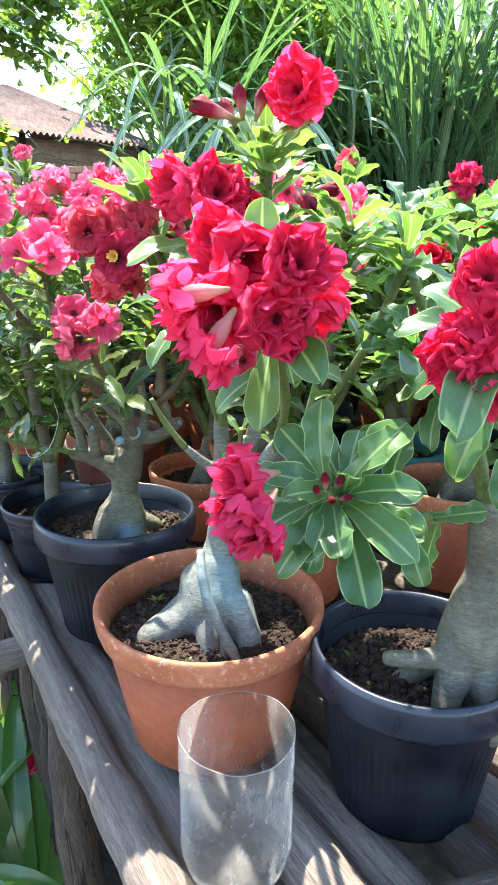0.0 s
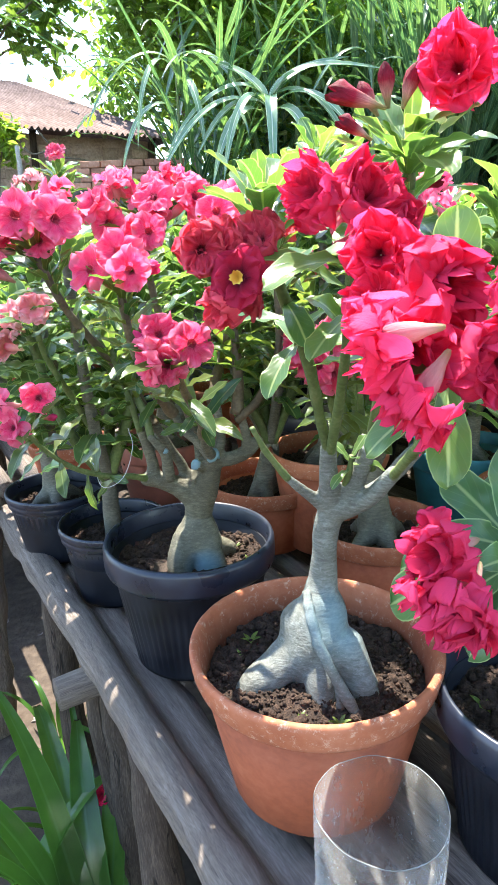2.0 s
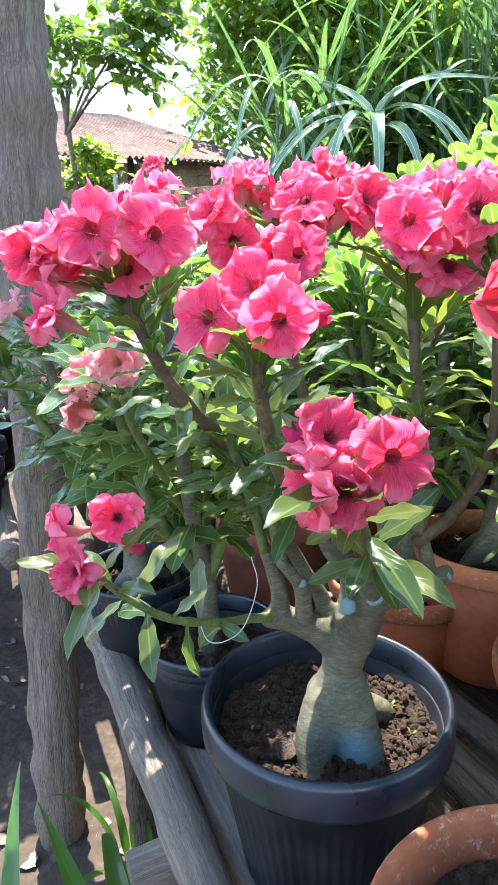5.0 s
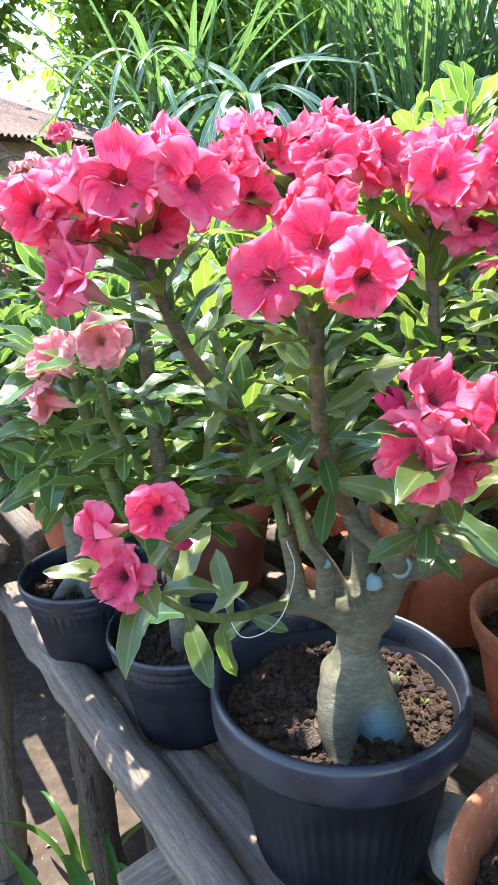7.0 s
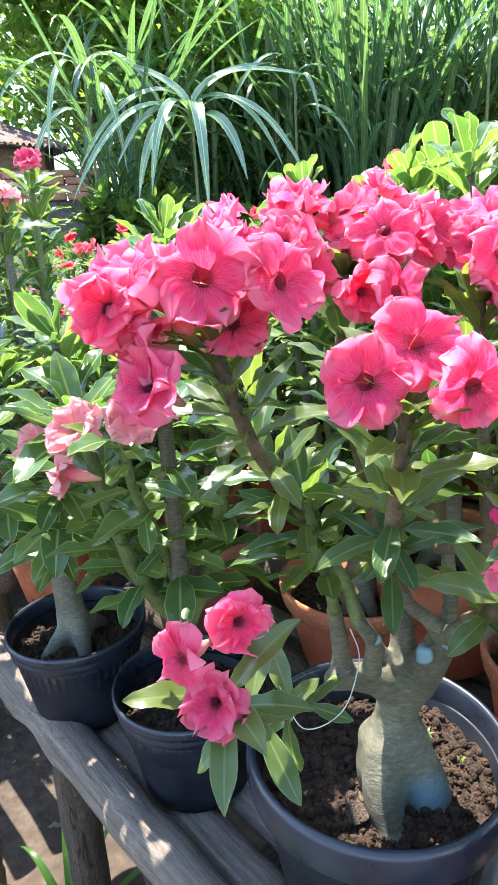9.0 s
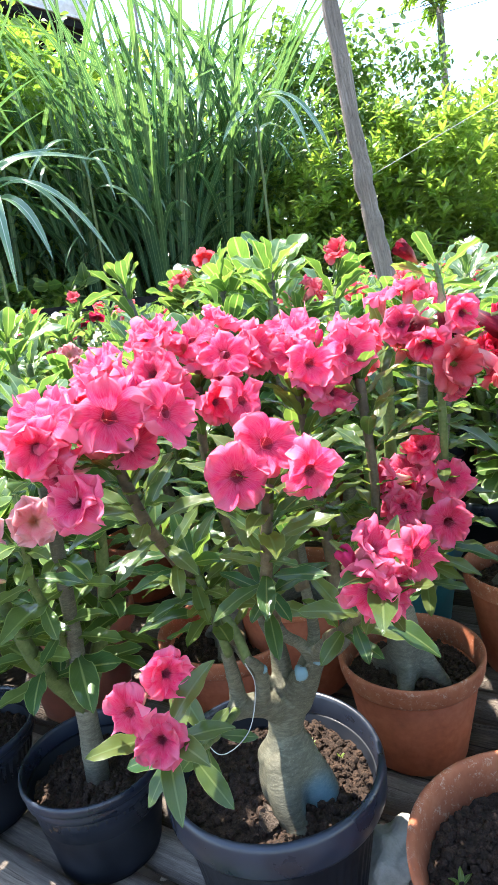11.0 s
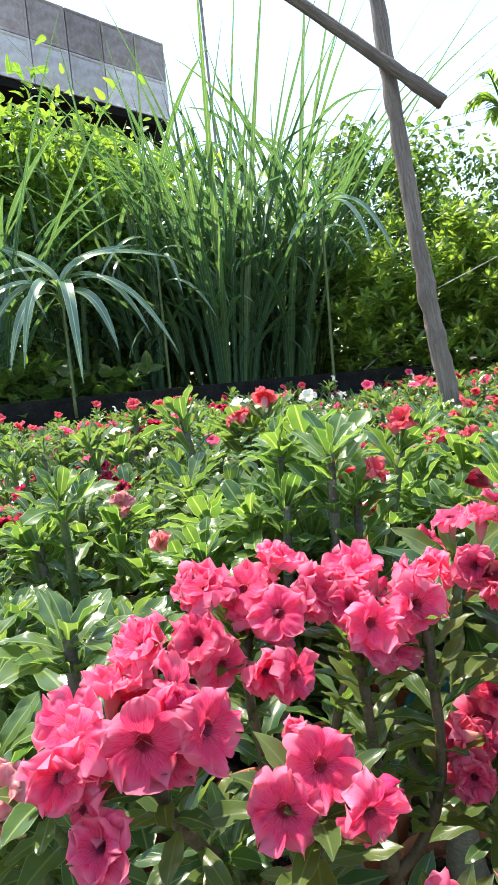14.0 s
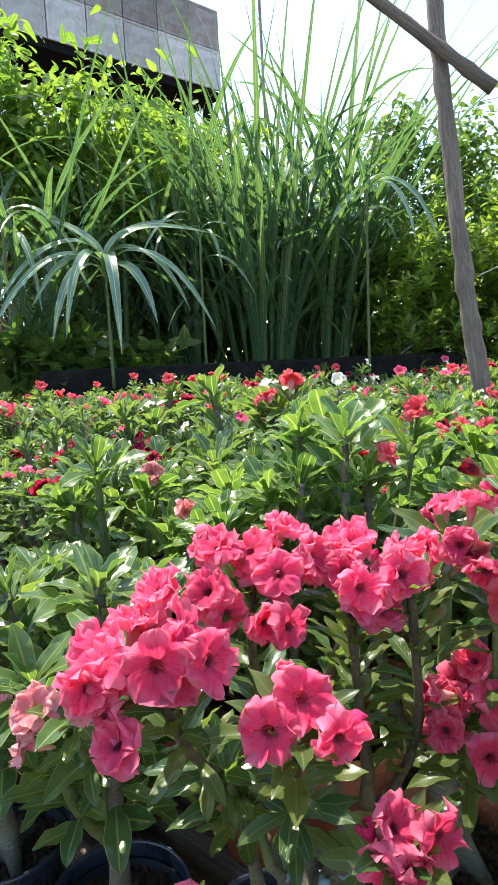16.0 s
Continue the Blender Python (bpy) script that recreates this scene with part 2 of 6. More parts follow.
def plastic_mat(name, c, rough, spec=0.5):
    m, n, l, b = mat(name)
    b.inputs["Specular IOR Level"].default_value = spec
    nz = noise_tex(n, l, 18, 5)
    r = ramp(n, [(0.35, tuple(0.75 * x for x in c)), (0.7, tuple(1.35 * x + 0.004 for x in c))])
    l.new(nz.outputs[0], r.inputs[0]); l.new(r.outputs[0], b.inputs["Base Color"])
    rr = ramp(n, [(0.3, (rough - 0.1,) * 3), (0.75, (rough + 0.2,) * 3)])
    l.new(nz.outputs[0], rr.inputs[0]); l.new(rr.outputs[0], b.inputs["Roughness"])
    bump(n, l, b, noise_tex(n, l, 220, 3).outputs[0], 0.08, 0.001)
    return m


M_BLACK = plastic_mat("dark_plastic", (0.012, 0.016, 0.028), 0.3, 0.45)
# pot bodies: dark_plastic with the shade below the rim put into its colour
M_BLACK_SHADED = plastic_mat("shaded_dark_plastic", (0.005, 0.0065, 0.011), 0.5, 0.22)
M_TEAL = plastic_mat("teal_plastic", (0.02, 0.13, 0.15), 0.4)
M_REDPLASTIC = plastic_mat("brick_red_plastic", (0.23, 0.07, 0.045), 0.5)


def terracotta_mat():
    m, n, l, b = mat("terracotta")
    big, fine = noise_tex(n, l, 9, 5), noise_tex(n, l, 90, 5)
    r = ramp(n, [(0.3, (0.23, 0.066, 0.032)), (0.5, (0.35, 0.108, 0.05)), (0.7, (0.45, 0.17, 0.09))])
    mx = mixed(n, l, 0.3, big.outputs[0], fine.outputs[0])
    l.new(mx, r.inputs[0])
    salt = noise_tex(n, l, 95, 8, rough=0.85)
    sr = ramp(n, [(0.55, (0, 0, 0)), (0.62, (0.6, 0.6, 0.6))])
    l.new(salt.outputs[0], sr.inputs[0])
    col = mixed(n, l, sr.outputs[0], r.outputs[0], (0.62, 0.45, 0.33))
    l.new(col, b.inputs["Base Color"])
    b.inputs["Roughness"].default_value, b.inputs["Specular IOR Level"].default_value = 0.75, 0.3
    bump(n, l, b, mx, 0.3, 0.003)
    return m


M_STRING = plastic_mat("white_string", (0.42, 0.42, 0.4), 0.6)
M_BLUE = plastic_mat("blue_wound_paint", (0.14, 0.225, 0.255), 0.85)
M_TERRA = terracotta_mat()
# the body of a pot shows far less salt than its lip
M_TERRABODY = rough_mat("terracotta_body", (0.22, 0.056, 0.025), (0.32, 0.083, 0.036), (0.4, 0.12, 0.058), 12, roughness=0.7, bstr=0.25, bdist=0.003, fine=7)
L_NARROW = leaf_mat("leaf_lance", (0.04, 0.1, 0.035), (0.19, 0.2, 0.045), (0.14, 0.19, 0.07), rough=0.25, trans=0.46, spec=0.45)
L_BROAD = leaf_mat("leaf_obovate", (0.065, 0.14, 0.04), (0.165, 0.25, 0.065), (0.27, 0.34, 0.14), trans=0.42, rough=0.28)
L_BIG = leaf_mat("leaf_big", (0.055, 0.135, 0.05), (0.12, 0.225, 0.075), (0.25, 0.34, 0.16), trans=0.38, rough=0.28)
L_FIELD = leaf_mat("leaf_field", (0.055, 0.12, 0.042), (0.19, 0.255, 0.078), (0.22, 0.29, 0.11), trans=0.38, rough=0.17, spec=0.6)
L_TREE = leaf_mat("leaf_tree", (0.05, 0.11, 0.03), (0.15, 0.22, 0.05), (0.15, 0.22, 0.06), trans=0.48)
L_BUSH = leaf_mat("leaf_bush", (0.09, 0.165, 0.032), (0.25, 0.32, 0.06), (0.26, 0.34, 0.12), trans=0.55)
# brighter copy of leaf_tree: the glow of back-lit leaves is put into its colour
L_SUNLIT = leaf_mat("leaf_sunlit_tree", (0.075, 0.16, 0.03), (0.22, 0.3, 0.055), (0.22, 0.3, 0.1), trans=0.52, rough=0.25)
L_GRASS = leaf_mat("grass_blade", (0.045, 0.115, 0.065), (0.13, 0.215, 0.085), (0.17, 0.26, 0.13), trans=0.34, rough=0.22, spec=0.9)
L_CANE = leaf_mat("cane_blade", (0.12, 0.22, 0.11), (0.22, 0.32, 0.17), (0.42, 0.48, 0.36), trans=0.25, rough=0.2, spec=1.0)
L_LILY = leaf_mat("lily_leaf", (0.045, 0.12, 0.025), (0.1, 0.205, 0.04), (0.06, 0.14, 0.04), trans=0.35, rough=0.24)
P_RED = petal_mat("petal_crimson", (0.42, 0.014, 0.04), (0.66, 0.009, 0.045), (0.84, 0.016, 0.075), (0.92, 0.065, 0.19), trans=0.48, streak=0.38)
P_DARK = petal_mat("petal_maroon", (0.06, 0.004, 0.01), (0.12, 0.006, 0.018), (0.5, 0.014, 0.055), (0.68, 0.04, 0.12), trans=0.42)
P_WILT = petal_mat("petal_withered", (0.08, 0.004, 0.01), (0.42, 0.014, 0.04), (0.68, 0.03, 0.08), (0.8, 0.12, 0.17), trans=0.42, streak=0.6)
P_PINK = petal_mat("petal_pink", (0.26, 0.006, 0.03), (0.76, 0.012, 0.1), (0.9, 0.026, 0.15), (0.95, 0.25, 0.37), trans=0.46, streak=0.58)
P_PALE = petal_mat("petal_pale_pink", (0.75, 0.3, 0.15), (0.82, 0.26, 0.24), (0.88, 0.22, 0.26), (0.92, 0.5, 0.5))
P_CORAL = petal_mat("petal_coral", (0.5, 0.05, 0.04), (0.7, 0.025, 0.05), (0.8, 0.05, 0.085), (0.86, 0.2, 0.22))
P_WHITE = petal_mat("petal_white", (0.7, 0.65, 0.25), (0.8, 0.78, 0.6), (0.82, 0.8, 0.72), (0.85, 0.84, 0.8))
P_TUBE = petal_mat("flower_tube", (0.5, 0.42, 0.2), (0.75, 0.42, 0.34), (0.78, 0.3, 0.3), (0.72, 0.1, 0.18), trans=0.35)
P_STAMEN = petal_mat("stamen", (0.75, 0.4, 0.05), (0.8, 0.45, 0.06), (0.8, 0.45, 0.06), (0.85, 0.55, 0.12), trans=0.1)


# ---- mesh helpers ----
def mesh(name, V, F, mats, uv=None, midx=None, smooth=True):
    me = bpy.data.meshes.new(name)
    me.from_pydata([tuple(map(float, v)) for v in V], [], [tuple(int(i) for i in f) for f in F])
    for m in (mats if isinstance(mats, (list, tuple)) else [mats]):
        me.materials.append(m)
    if uv is not None:
        lay = me.uv_layers.new(name="UVMap")
        idx = np.empty(len(me.loops), dtype=np.int32)
        me.loops.foreach_get("vertex_index", idx)
        lay.data.foreach_set("uv", np.asarray(uv, dtype=np.float32)[idx].ravel())
    if midx is not None:
        me.polygons.foreach_set("material_index", np.asarray(midx, dtype=np.int32))
    if smooth:
        me.polygons.foreach_set("use_smooth", np.ones(len(me.polygons), dtype=bool))
    me.update()
    return me


def part(name, me, parent, label="", kind=""):
    ob = new(name, me)
    ob.parent = parent
    return tagged(ob, label=label, kind=kind)


def thing(name, at, label, category, group="", kind=""):
    ob = new(name)
    ob.empty_display_size = 0.05
    ob.location = at
    return tagged(ob, label, category, group, kind)


def unit(v):
    v = np.asarray(v, float)
    return v / (np.linalg.norm(v) + 1e-9)


def grid_faces(a, b, wrap=False):
    F = []
    for i in range(a - 1):
        for j in range(b if wrap else b - 1):
            k = (j + 1) % b
            F.append((i * b + j, i * b + k, (i + 1) * b + k, (i + 1) * b + j))
    return F


def merged(V, F, uv, mats):
    """Copies of one small mesh under the matrices, as one set of arrays."""
    V, F, uv = np.asarray(V, float), np.asarray(F), np.asarray(uv, float)
    mats = np.asarray(mats)
    W = np.einsum("nij,vj->nvi", mats[:, :3, :3], V) + mats[:, None, :3, 3]
    FF = (F[None] + (np.arange(len(mats)) * len(V))[:, None, None]).reshape(-1, F.shape[1])
    return W.reshape(-1, 3), FF, np.tile(uv, (len(mats), 1))


def joined(sets):
    Vs, Fs, Us, off = [], [], [], 0
    for V, F, U in sets:
        Vs.append(np.asarray(V)); Us.append(np.asarray(U)); Fs += [tuple(int(i) + off for i in f) for f in F]; off += len(V)
    return np.concatenate(Vs), Fs, np.concatenate(Us)


def aim(p, d, up=(0, 0, 1), s=1.0, axis="y"):
    """A matrix at p whose y (or z) axis runs along d."""
    d = np.asarray(d, float); d = d / (np.linalg.norm(d) + 1e-9)
    up = np.asarray(up, float)
    if abs(d @ up) > 0.97 * np.linalg.norm(up):
        up = np.array([0.3, 0.9, 0.1])
    x = np.cross(d, up); x /= np.linalg.norm(x)
    z = np.cross(x, d)
    M = np.eye(4)
    if axis == "y":
        M[:3, 0], M[:3, 1], M[:3, 2] = x * s, d * s, z * s
    else:
        M[:3, 0], M[:3, 1], M[:3, 2] = x * s, np.cross(d, x) * s, d * s
    M[:3, 3] = p
    return M


def curve(*pts, n=10):
    """A smooth line through the points (Catmull-Rom)."""
    P = np.array([pts[0], *pts, pts[-1]], float)
    P[0], P[-1] = 2 * P[1] - P[2], 2 * P[-2] - P[-3]
    out = []
    for i in range(1, len(P) - 2):
        for t in np.linspace(0, 1, n, endpoint=False):
            a, b, c, d = P[i - 1], P[i], P[i + 1], P[i + 2]
            out.append(0.5 * (2 * b + (c - a) * t + (2 * a - 5 * b + 4 * c - d) * t * t + (3 * b - a - 3 * c + d) * t ** 3))
    out.append(P[-2])
    return np.array(out)


def tube(P, R, seg=12, rough=0.0, freq=30.0, seed=0.0, rings=0.0):
    """A closed tube along P with the radii R, uneven by rough; rings: swellings along it."""
    P = np.asarray(P, float)
    R = np.interp(np.linspace(0, 1, len(P)), np.linspace(0, 1, len(R)), R) if len(R) != len(P) else np.asarray(R, float)
    T = np.gradient(P, axis=0); T /= np.linalg.norm(T, axis=1)[:, None] + 1e-9
    x = np.cross(T[0], (0.13, 0.27, 0.95)); x /= np.linalg.norm(x)
    V, U = [], []
    length = 0.0
    for i in range(len(P)):
        x = x - T[i] * (x @ T[i]); x /= np.linalg.norm(x)
        y = np.cross(T[i], x)
        if i:
            length += np.linalg.norm(P[i] - P[i - 1])
        for j in range(seg):
            a = 2 * math.pi * j / seg
            q = math.cos(a) * x + math.sin(a) * y
            r = R[i] * (1 + rings * math.sin(length * 180))
            if rough:
                r *= 1 + rough * noise.noise(Vector(((P[i] + q * R[i]) * freq + seed)))
            V.append(P[i] + q * r); U.append((j / seg, length))
    F = grid_faces(len(P), seg, True)
    n = len(V)
    V += [P[0], P[-1]]; U += [(0, 0), (0, length)]
    for j in range(seg):
        k = (j + 1) % seg
        F += [(n, k, j), (n + 1, (len(P) - 1) * seg + j, (len(P) - 1) * seg + k)]
    return np.array(V), F, np.array(U)


def lathe(profile, seg=56, ribs=None):
    """A turned body; ribs: (count, depth, z0, z1) flutes between two heights."""
    V = []
    for r, z in profile:
        for j in range(seg):
            a = 2 * math.pi * j / seg
            rr = r
            if ribs and ribs[2] < z < ribs[3]:
                rr *= 1 - ribs[1] * (0.5 + 0.5 * math.cos(a * ribs[0])) ** 3
            V.append((rr * math.cos(a), rr * math.sin(a), z))
    return np.array(V), grid_faces(len(profile), seg, True)


def leaf_arrays(L=0.09, W=0.03, kind="obovate", fold=0.25, curl=0.5, wavy=0.0, nl=8, nw=4, seed=0):
    V, U = [], []
    for i in range(nl + 1):
        v = i / nl
        if kind == "obovate":
            v = math.sin(0.5 * math.pi * v) ** 0.92
            w = W * (0.10 + 0.95 * v ** 0.9) * max(0.0, 1 - max(0.0, (v - 0.55) / 0.45) ** 2.2) ** 0.5 + 0.0004
        elif kind == "oblance":
            w = W * (0.05 + math.sin(math.pi * min(1, v ** 1.28)) ** 0.78)
        elif kind == "blade":
            w = W * min(1.0, 0.35 + 3 * v) * (1 - v ** 2.2)
        else:
            w = W * (0.06 + math.sin(math.pi * min(1, v ** 0.85)) ** 0.8)
        a = curl * v
        yy = L * (math.sin(a) / curl if abs(curl) > 1e-3 else v)
        zz = -L * ((1 - math.cos(a)) / curl if abs(curl) > 1e-3 else 0)
        for j in range(nw + 1):
            s = 2 * j / nw - 1
            x = s * w
            z = zz + fold * abs(x) + wavy * W * abs(s) ** 2 * math.sin(v * 17 + (1.7 if s > 0 else 0.2) + seed)
            V.append((x, yy, z)); U.append((0.5 + s / 2, v))
    return np.array(V), grid_faces(nl + 1, nw + 1), np.array(U)


def flower_arrays(R=0.04, layers=1, ruffle=0.12, seed=0, nr=7, ns=12, petals=5, cup=0.35):
    """Petals of a trumpet flower that faces +z: a funnel throat, then broad rounded limbs that flare, frill and curl back; several layers make it double."""
    r_ = np.random.default_rng(seed)
    sets = []
    frill = 3.4 if ruffle < 0.6 else 6.2
    for k in range(layers):
        for p in range(petals):
            a0 = 2 * math.pi * (p + 0.5 * k) / petals + r_.uniform(-0.14, 0.14)
            ph = r_.uniform(0, 6.28, 5)
            reach = R * (0.84 - 0.14 * k) * r_.uniform(0.88, 1.08)
            th0 = cup * 2.0 + 0.35 + 0.22 * k + r_.uniform(-0.12, 0.12)
            th1 = 0.12 - r_.uniform(0, 0.95) + 0.42 * k + (r_.uniform(-0.4, 0.4) if layers > 2 else 0)
            wmax = R * (0.55 - 0.05 * k) * r_.uniform(0.92, 1.1)
            twist, skew = r_.uniform(-0.16, 0.22), r_.uniform(-0.12, 0.18)
            er, et = np.array((math.cos(a0), math.sin(a0))), np.array((-math.sin(a0), math.cos(a0)))
            V, U = [], []
            r, z, r_in = 0.02 * R, -0.5 * R, (0.24 - 0.05 * k) * R
            last = 0.0
            for i in range(nr + 1):
                v = i / nr
                if v < 0.25:
                    f = v / 0.25
                    r, z = 0.02 * R + (r_in - 0.02 * R) * f ** 0.8, (-0.5 + 0.44 * f) * R
                    w, u = r * 0.78, 0.0
                else:
                    u = math.sin(0.5 * math.pi * (v - 0.25) / 0.75)
                    th = th0 + (th1 - th0) * u ** 0.75
                    step = reach * 1.12 * (u - last)
                    r, z, last = r + step * math.cos(th), z + step * math.sin(th), u
                    grow = r_in * 0.78 + (wmax - r_in * 0.78) * math.sin(0.5 * math.pi * min(1, u / 0.62)) ** 0.9
                    w = grow * (1 if u < 0.58 else max(0.0, 1 - ((u - 0.58) / 0.425) ** 3.0) ** 0.5)
                for j in range(ns + 1):
                    q = 2 * j / ns - 1
                    rim = max(abs(q) ** 2.2 * min(1, u * 1.6), u ** 2.4)
                    ang = math.atan2(q * 1.1, 1.25 - u)
                    wave = math.sin(frill * ang + ph[0]) + 0.45 * math.sin(1.7 * frill * ang + ph[1]) + 0.35 * math.sin(2.3 * q + 3 * u + ph[2])
                    dz = ruffle * R * 0.42 * rim * wave + twist * w * q * u - 0.22 * w * q * q * u + 0.10 * R * u * (1 - u) * (abs(q) - 0.5)
                    dz += 0.022 * R * u * math.sin(11 * q + ph[2]) + 0.05 * R * u * math.sin(4.4 * q + ph[3])
                    dz += ruffle * 0.3 * R * u * noise.noise(Vector((3.2 * u + ph[0], 2.6 * q + ph[1], p + 7 * k)))
                    out = r + rim * R * (0.05 * math.sin(1.3 * frill * ang + ph[3]) + 0.02 * math.sin(2.4 * frill * ang + ph[4])) - 0.07 * R * u * q * q
                    side = q * w + skew * R * u * u + 0.04 * R * rim * math.sin(4 * u + ph[4])
                    V.append((*(er * out + et * side), z + dz)); U.append((0.5 + q / 2, v if v < 0.25 else 0.25 + 0.75 * u))
            sets.append((np.array(V), grid_faces(nr + 1, ns + 1), np.array(U)))
    return joined(sets)


def flower_tube(R, length):
    prof = [(0.05, -1.5), (0.09, -1.42), (0.11, -1.3), (0.15, -1.1), (0.23, -0.88), (0.27, -0.64), (0.28, -0.42), (0.25, -0.25), (0.22, -0.12)]
    V, F = lathe([(r * R, z * length / 1.5) for r, z in prof], 12, (5, 0.12, -1.0, 0.0))
    return V, F, np.array([(j / 12, i / 8) for i in range(9) for j in range(12)])


class FlowerKind:
    """Meshes of one colour, shared by all its flowers."""
    def __init__(self, petal, R, layers, ruffle, stamen=False, variants=4, fine=6, cup=0.35, tube=True):
        self.petals = [mesh("petals", *(lambda a: (a[0], a[1], petal, a[2]))(flower_arrays(R, layers, ruffle, s * 13 + int(R * 1e4) + layers, fine, int(fine * (2.0 if ruffle < 0.6 else 2.8)), cup=cup))) for s in range(variants)]
        V, F, U = flower_tube(R, 1.5 * R)
        self.tube = mesh("tube", V, F, P_TUBE, U) if tube else None
        self.R, self.stamen = R, None
        if stamen:
            sets = []
            for k in range(9):
                M = aim((0, 0, 0.03 * R), (math.cos(k * 2.4) * 0.45, math.sin(k * 2.4) * 0.45, 1), s=1, axis="y")
                sets.append(merged(*leaf_arrays(0.5 * R, 0.12 * R, "lance", 0.1, 0.2, nl=4, nw=2), [M]))
            V, F, U = joined(sets)
            self.stamen = mesh("stamen", V, F, P_STAMEN, U)

    def place(self, parent, p, d, s=1.0):
        base = Vector(parent.location) if parent.parent is None else Vector((0, 0, 0))
        f = part("flower", self.petals[int(rng.integers(len(self.petals)))], parent)
        M = Matrix(aim(np.asarray(p) - np.array(base), d, (0.1, 0.2, 1), s, "z").tolist()) @ Matrix.Rotation(float(rng.uniform(0, 6.28)), 4, "Z")
        f.matrix_basis = M
        if self.tube:
            part("flower_tube", self.tube, f)
        if self.stamen:
            part("stamen", self.stamen, f, "yellow stamens")
        return f


F_RED = FlowerKind(P_RED, 0.027, 3, 0.66, cup=0.25, fine=13, variants=6)
F_DARK = FlowerKind(P_DARK, 0.0265, 2, 0.4, stamen=True, fine=11, cup=0.2)
F_DARKD = FlowerKind(P_WILT, 0.024, 2, 0.75, fine=11, cup=0.5)
F_PINK = FlowerKind(P_PINK, 0.0255, 1, 0.52, cup=0.28, variants=8, fine=11)
F_PINKD = FlowerKind(P_PINK, 0.0252, 2, 0.5, cup=0.36, variants=8, fine=11)
F_PALE = FlowerKind(P_PALE, 0.0265, 2, 0.5, fine=9, cup=0.25)
F_CORAL = FlowerKind(P_CORAL, 0.027, 2, 0.4, fine=5, variants=4)
F_FPINK = FlowerKind(P_PINK, 0.026, 1, 0.4, fine=5, variants=4, tube=False)
F_FCORAL = FlowerKind(P_CORAL, 0.027, 2, 0.4, fine=5, variants=3, tube=False)
F_WHITE = FlowerKind(P_WHITE, 0.027, 1, 0.4, fine=5, variants=3, tube=False)
F_FRED = FlowerKind(P_DARK, 0.026, 2, 0.4, fine=5, variants=3, tube=False)
P_BUDR = petal_mat("bud_crimson", (0.35, 0.32, 0.12), (0.7, 0.36, 0.3), (0.36, 0.014, 0.04), (0.13, 0.005, 0.014), trans=0.3, streak=0.6)
P_BUDP = petal_mat("bud_pink", (0.3, 0.25, 0.08), (0.65, 0.22, 0.2), (0.75, 0.06, 0.2), (0.6, 0.03, 0.13), trans=0.35, streak=0.5)


def bud_mesh(name, prof, m_, twist, ragged):
    """A furled flower: a twisted, ridged spindle."""
    V, n = [], 14
    top = prof[-1][1]
    for r, z in prof:
        for j in range(n):
            a = 2 * math.pi * j / n
            q = r * (1 + 0.2 * (z / top) * math.sin(5 * (a + twist * z / top)) + ragged * (z / top) ** 3 * math.sin(3 * a + 1))
            V.append((q * math.cos(a), q * math.sin(a), z + ragged * 0.012 * (z / top) ** 4 * math.sin(4 * a)))
    F = grid_faces(len(prof), n, True)
    U = np.array([(j / n, z / top) for r, z in prof for j in range(n)])
    return mesh(name, np.array(V), F, m_, U)


SPIN = [(0.0014, 0), (0.002, 0.004), (0.003, 0.008), (0.0046, 0.013), (0.0054, 0.018), (0.0046, 0.022), (0.0028, 0.0255), (0.0006, 0.028)]
FURL = [(0.0016, 0), (0.002, 0.006), (0.0034, 0.013), (0.0052, 0.02), (0.0062, 0.027), (0.0068, 0.033), (0.0078, 0.039), (0.0066, 0.043), (0.0035, 0.045)]
BUD = {"red": bud_mesh("bud", SPIN, P_BUDR, 1.5, 0.0), "pink": bud_mesh("bud", SPIN, P_BUDP, 1.5, 0.0),
       "red_furled": bud_mesh("bud", FURL, P_BUDR, 1.0, 0.3), "pink_furled": bud_mesh("bud", FURL, P_BUDP, 1.0, 0.3)}


def put_buds(parent, key, s, rows):
    for p, d in rows:
        ob = part("bud", BUD[key], parent)
        ob.matrix_basis = Matrix(aim(np.array(p) - np.array(parent.location), d, (0, 0.3, 1), s * rng.uniform(0.85, 1.15), "z").tolist())


def leaf_set(m_, kind, L, W, wavy=0.0, fold=0.25, n=6, nl=8, nw=4):
    out = []
    for k in range(n):
        V, F, U = leaf_arrays(L * (0.85 + 0.06 * k), W * (0.9 + 0.04 * k), kind, fold * (0.6 + 0.16 * k), 0.1 + 0.13 * k, wavy, nl, nw, k)
        out.append(mesh("leaf", V, F, m_, U))
    return out


LV_NARROW = leaf_set(L_NARROW, "oblance", 0.064, 0.0086, 0.2, nl=11)
LV_BROAD = leaf_set(L_BROAD, "obovate", 0.064, 0.0142, 0.16, n=8, nl=10)
LV_BIG = leaf_set(L_BIG, "obovate", 0.07, 0.0165, 0.24, 0.25, n=9, nl=14, nw=6)
LV_WAVY = leaf_set(L_FIELD, "oblance", 0.07, 0.0105, 0.22, nl=11)


def put_leaf(parent, meshes, p, d, up=(0, 0, 1), s=1.0):
    ob = part("leaf", meshes[int(rng.integers(len(meshes)))], parent)
    ob.matrix_basis = Matrix(aim(np.asarray(p) - np.array(parent.location), d, up, s).tolist())
    return ob


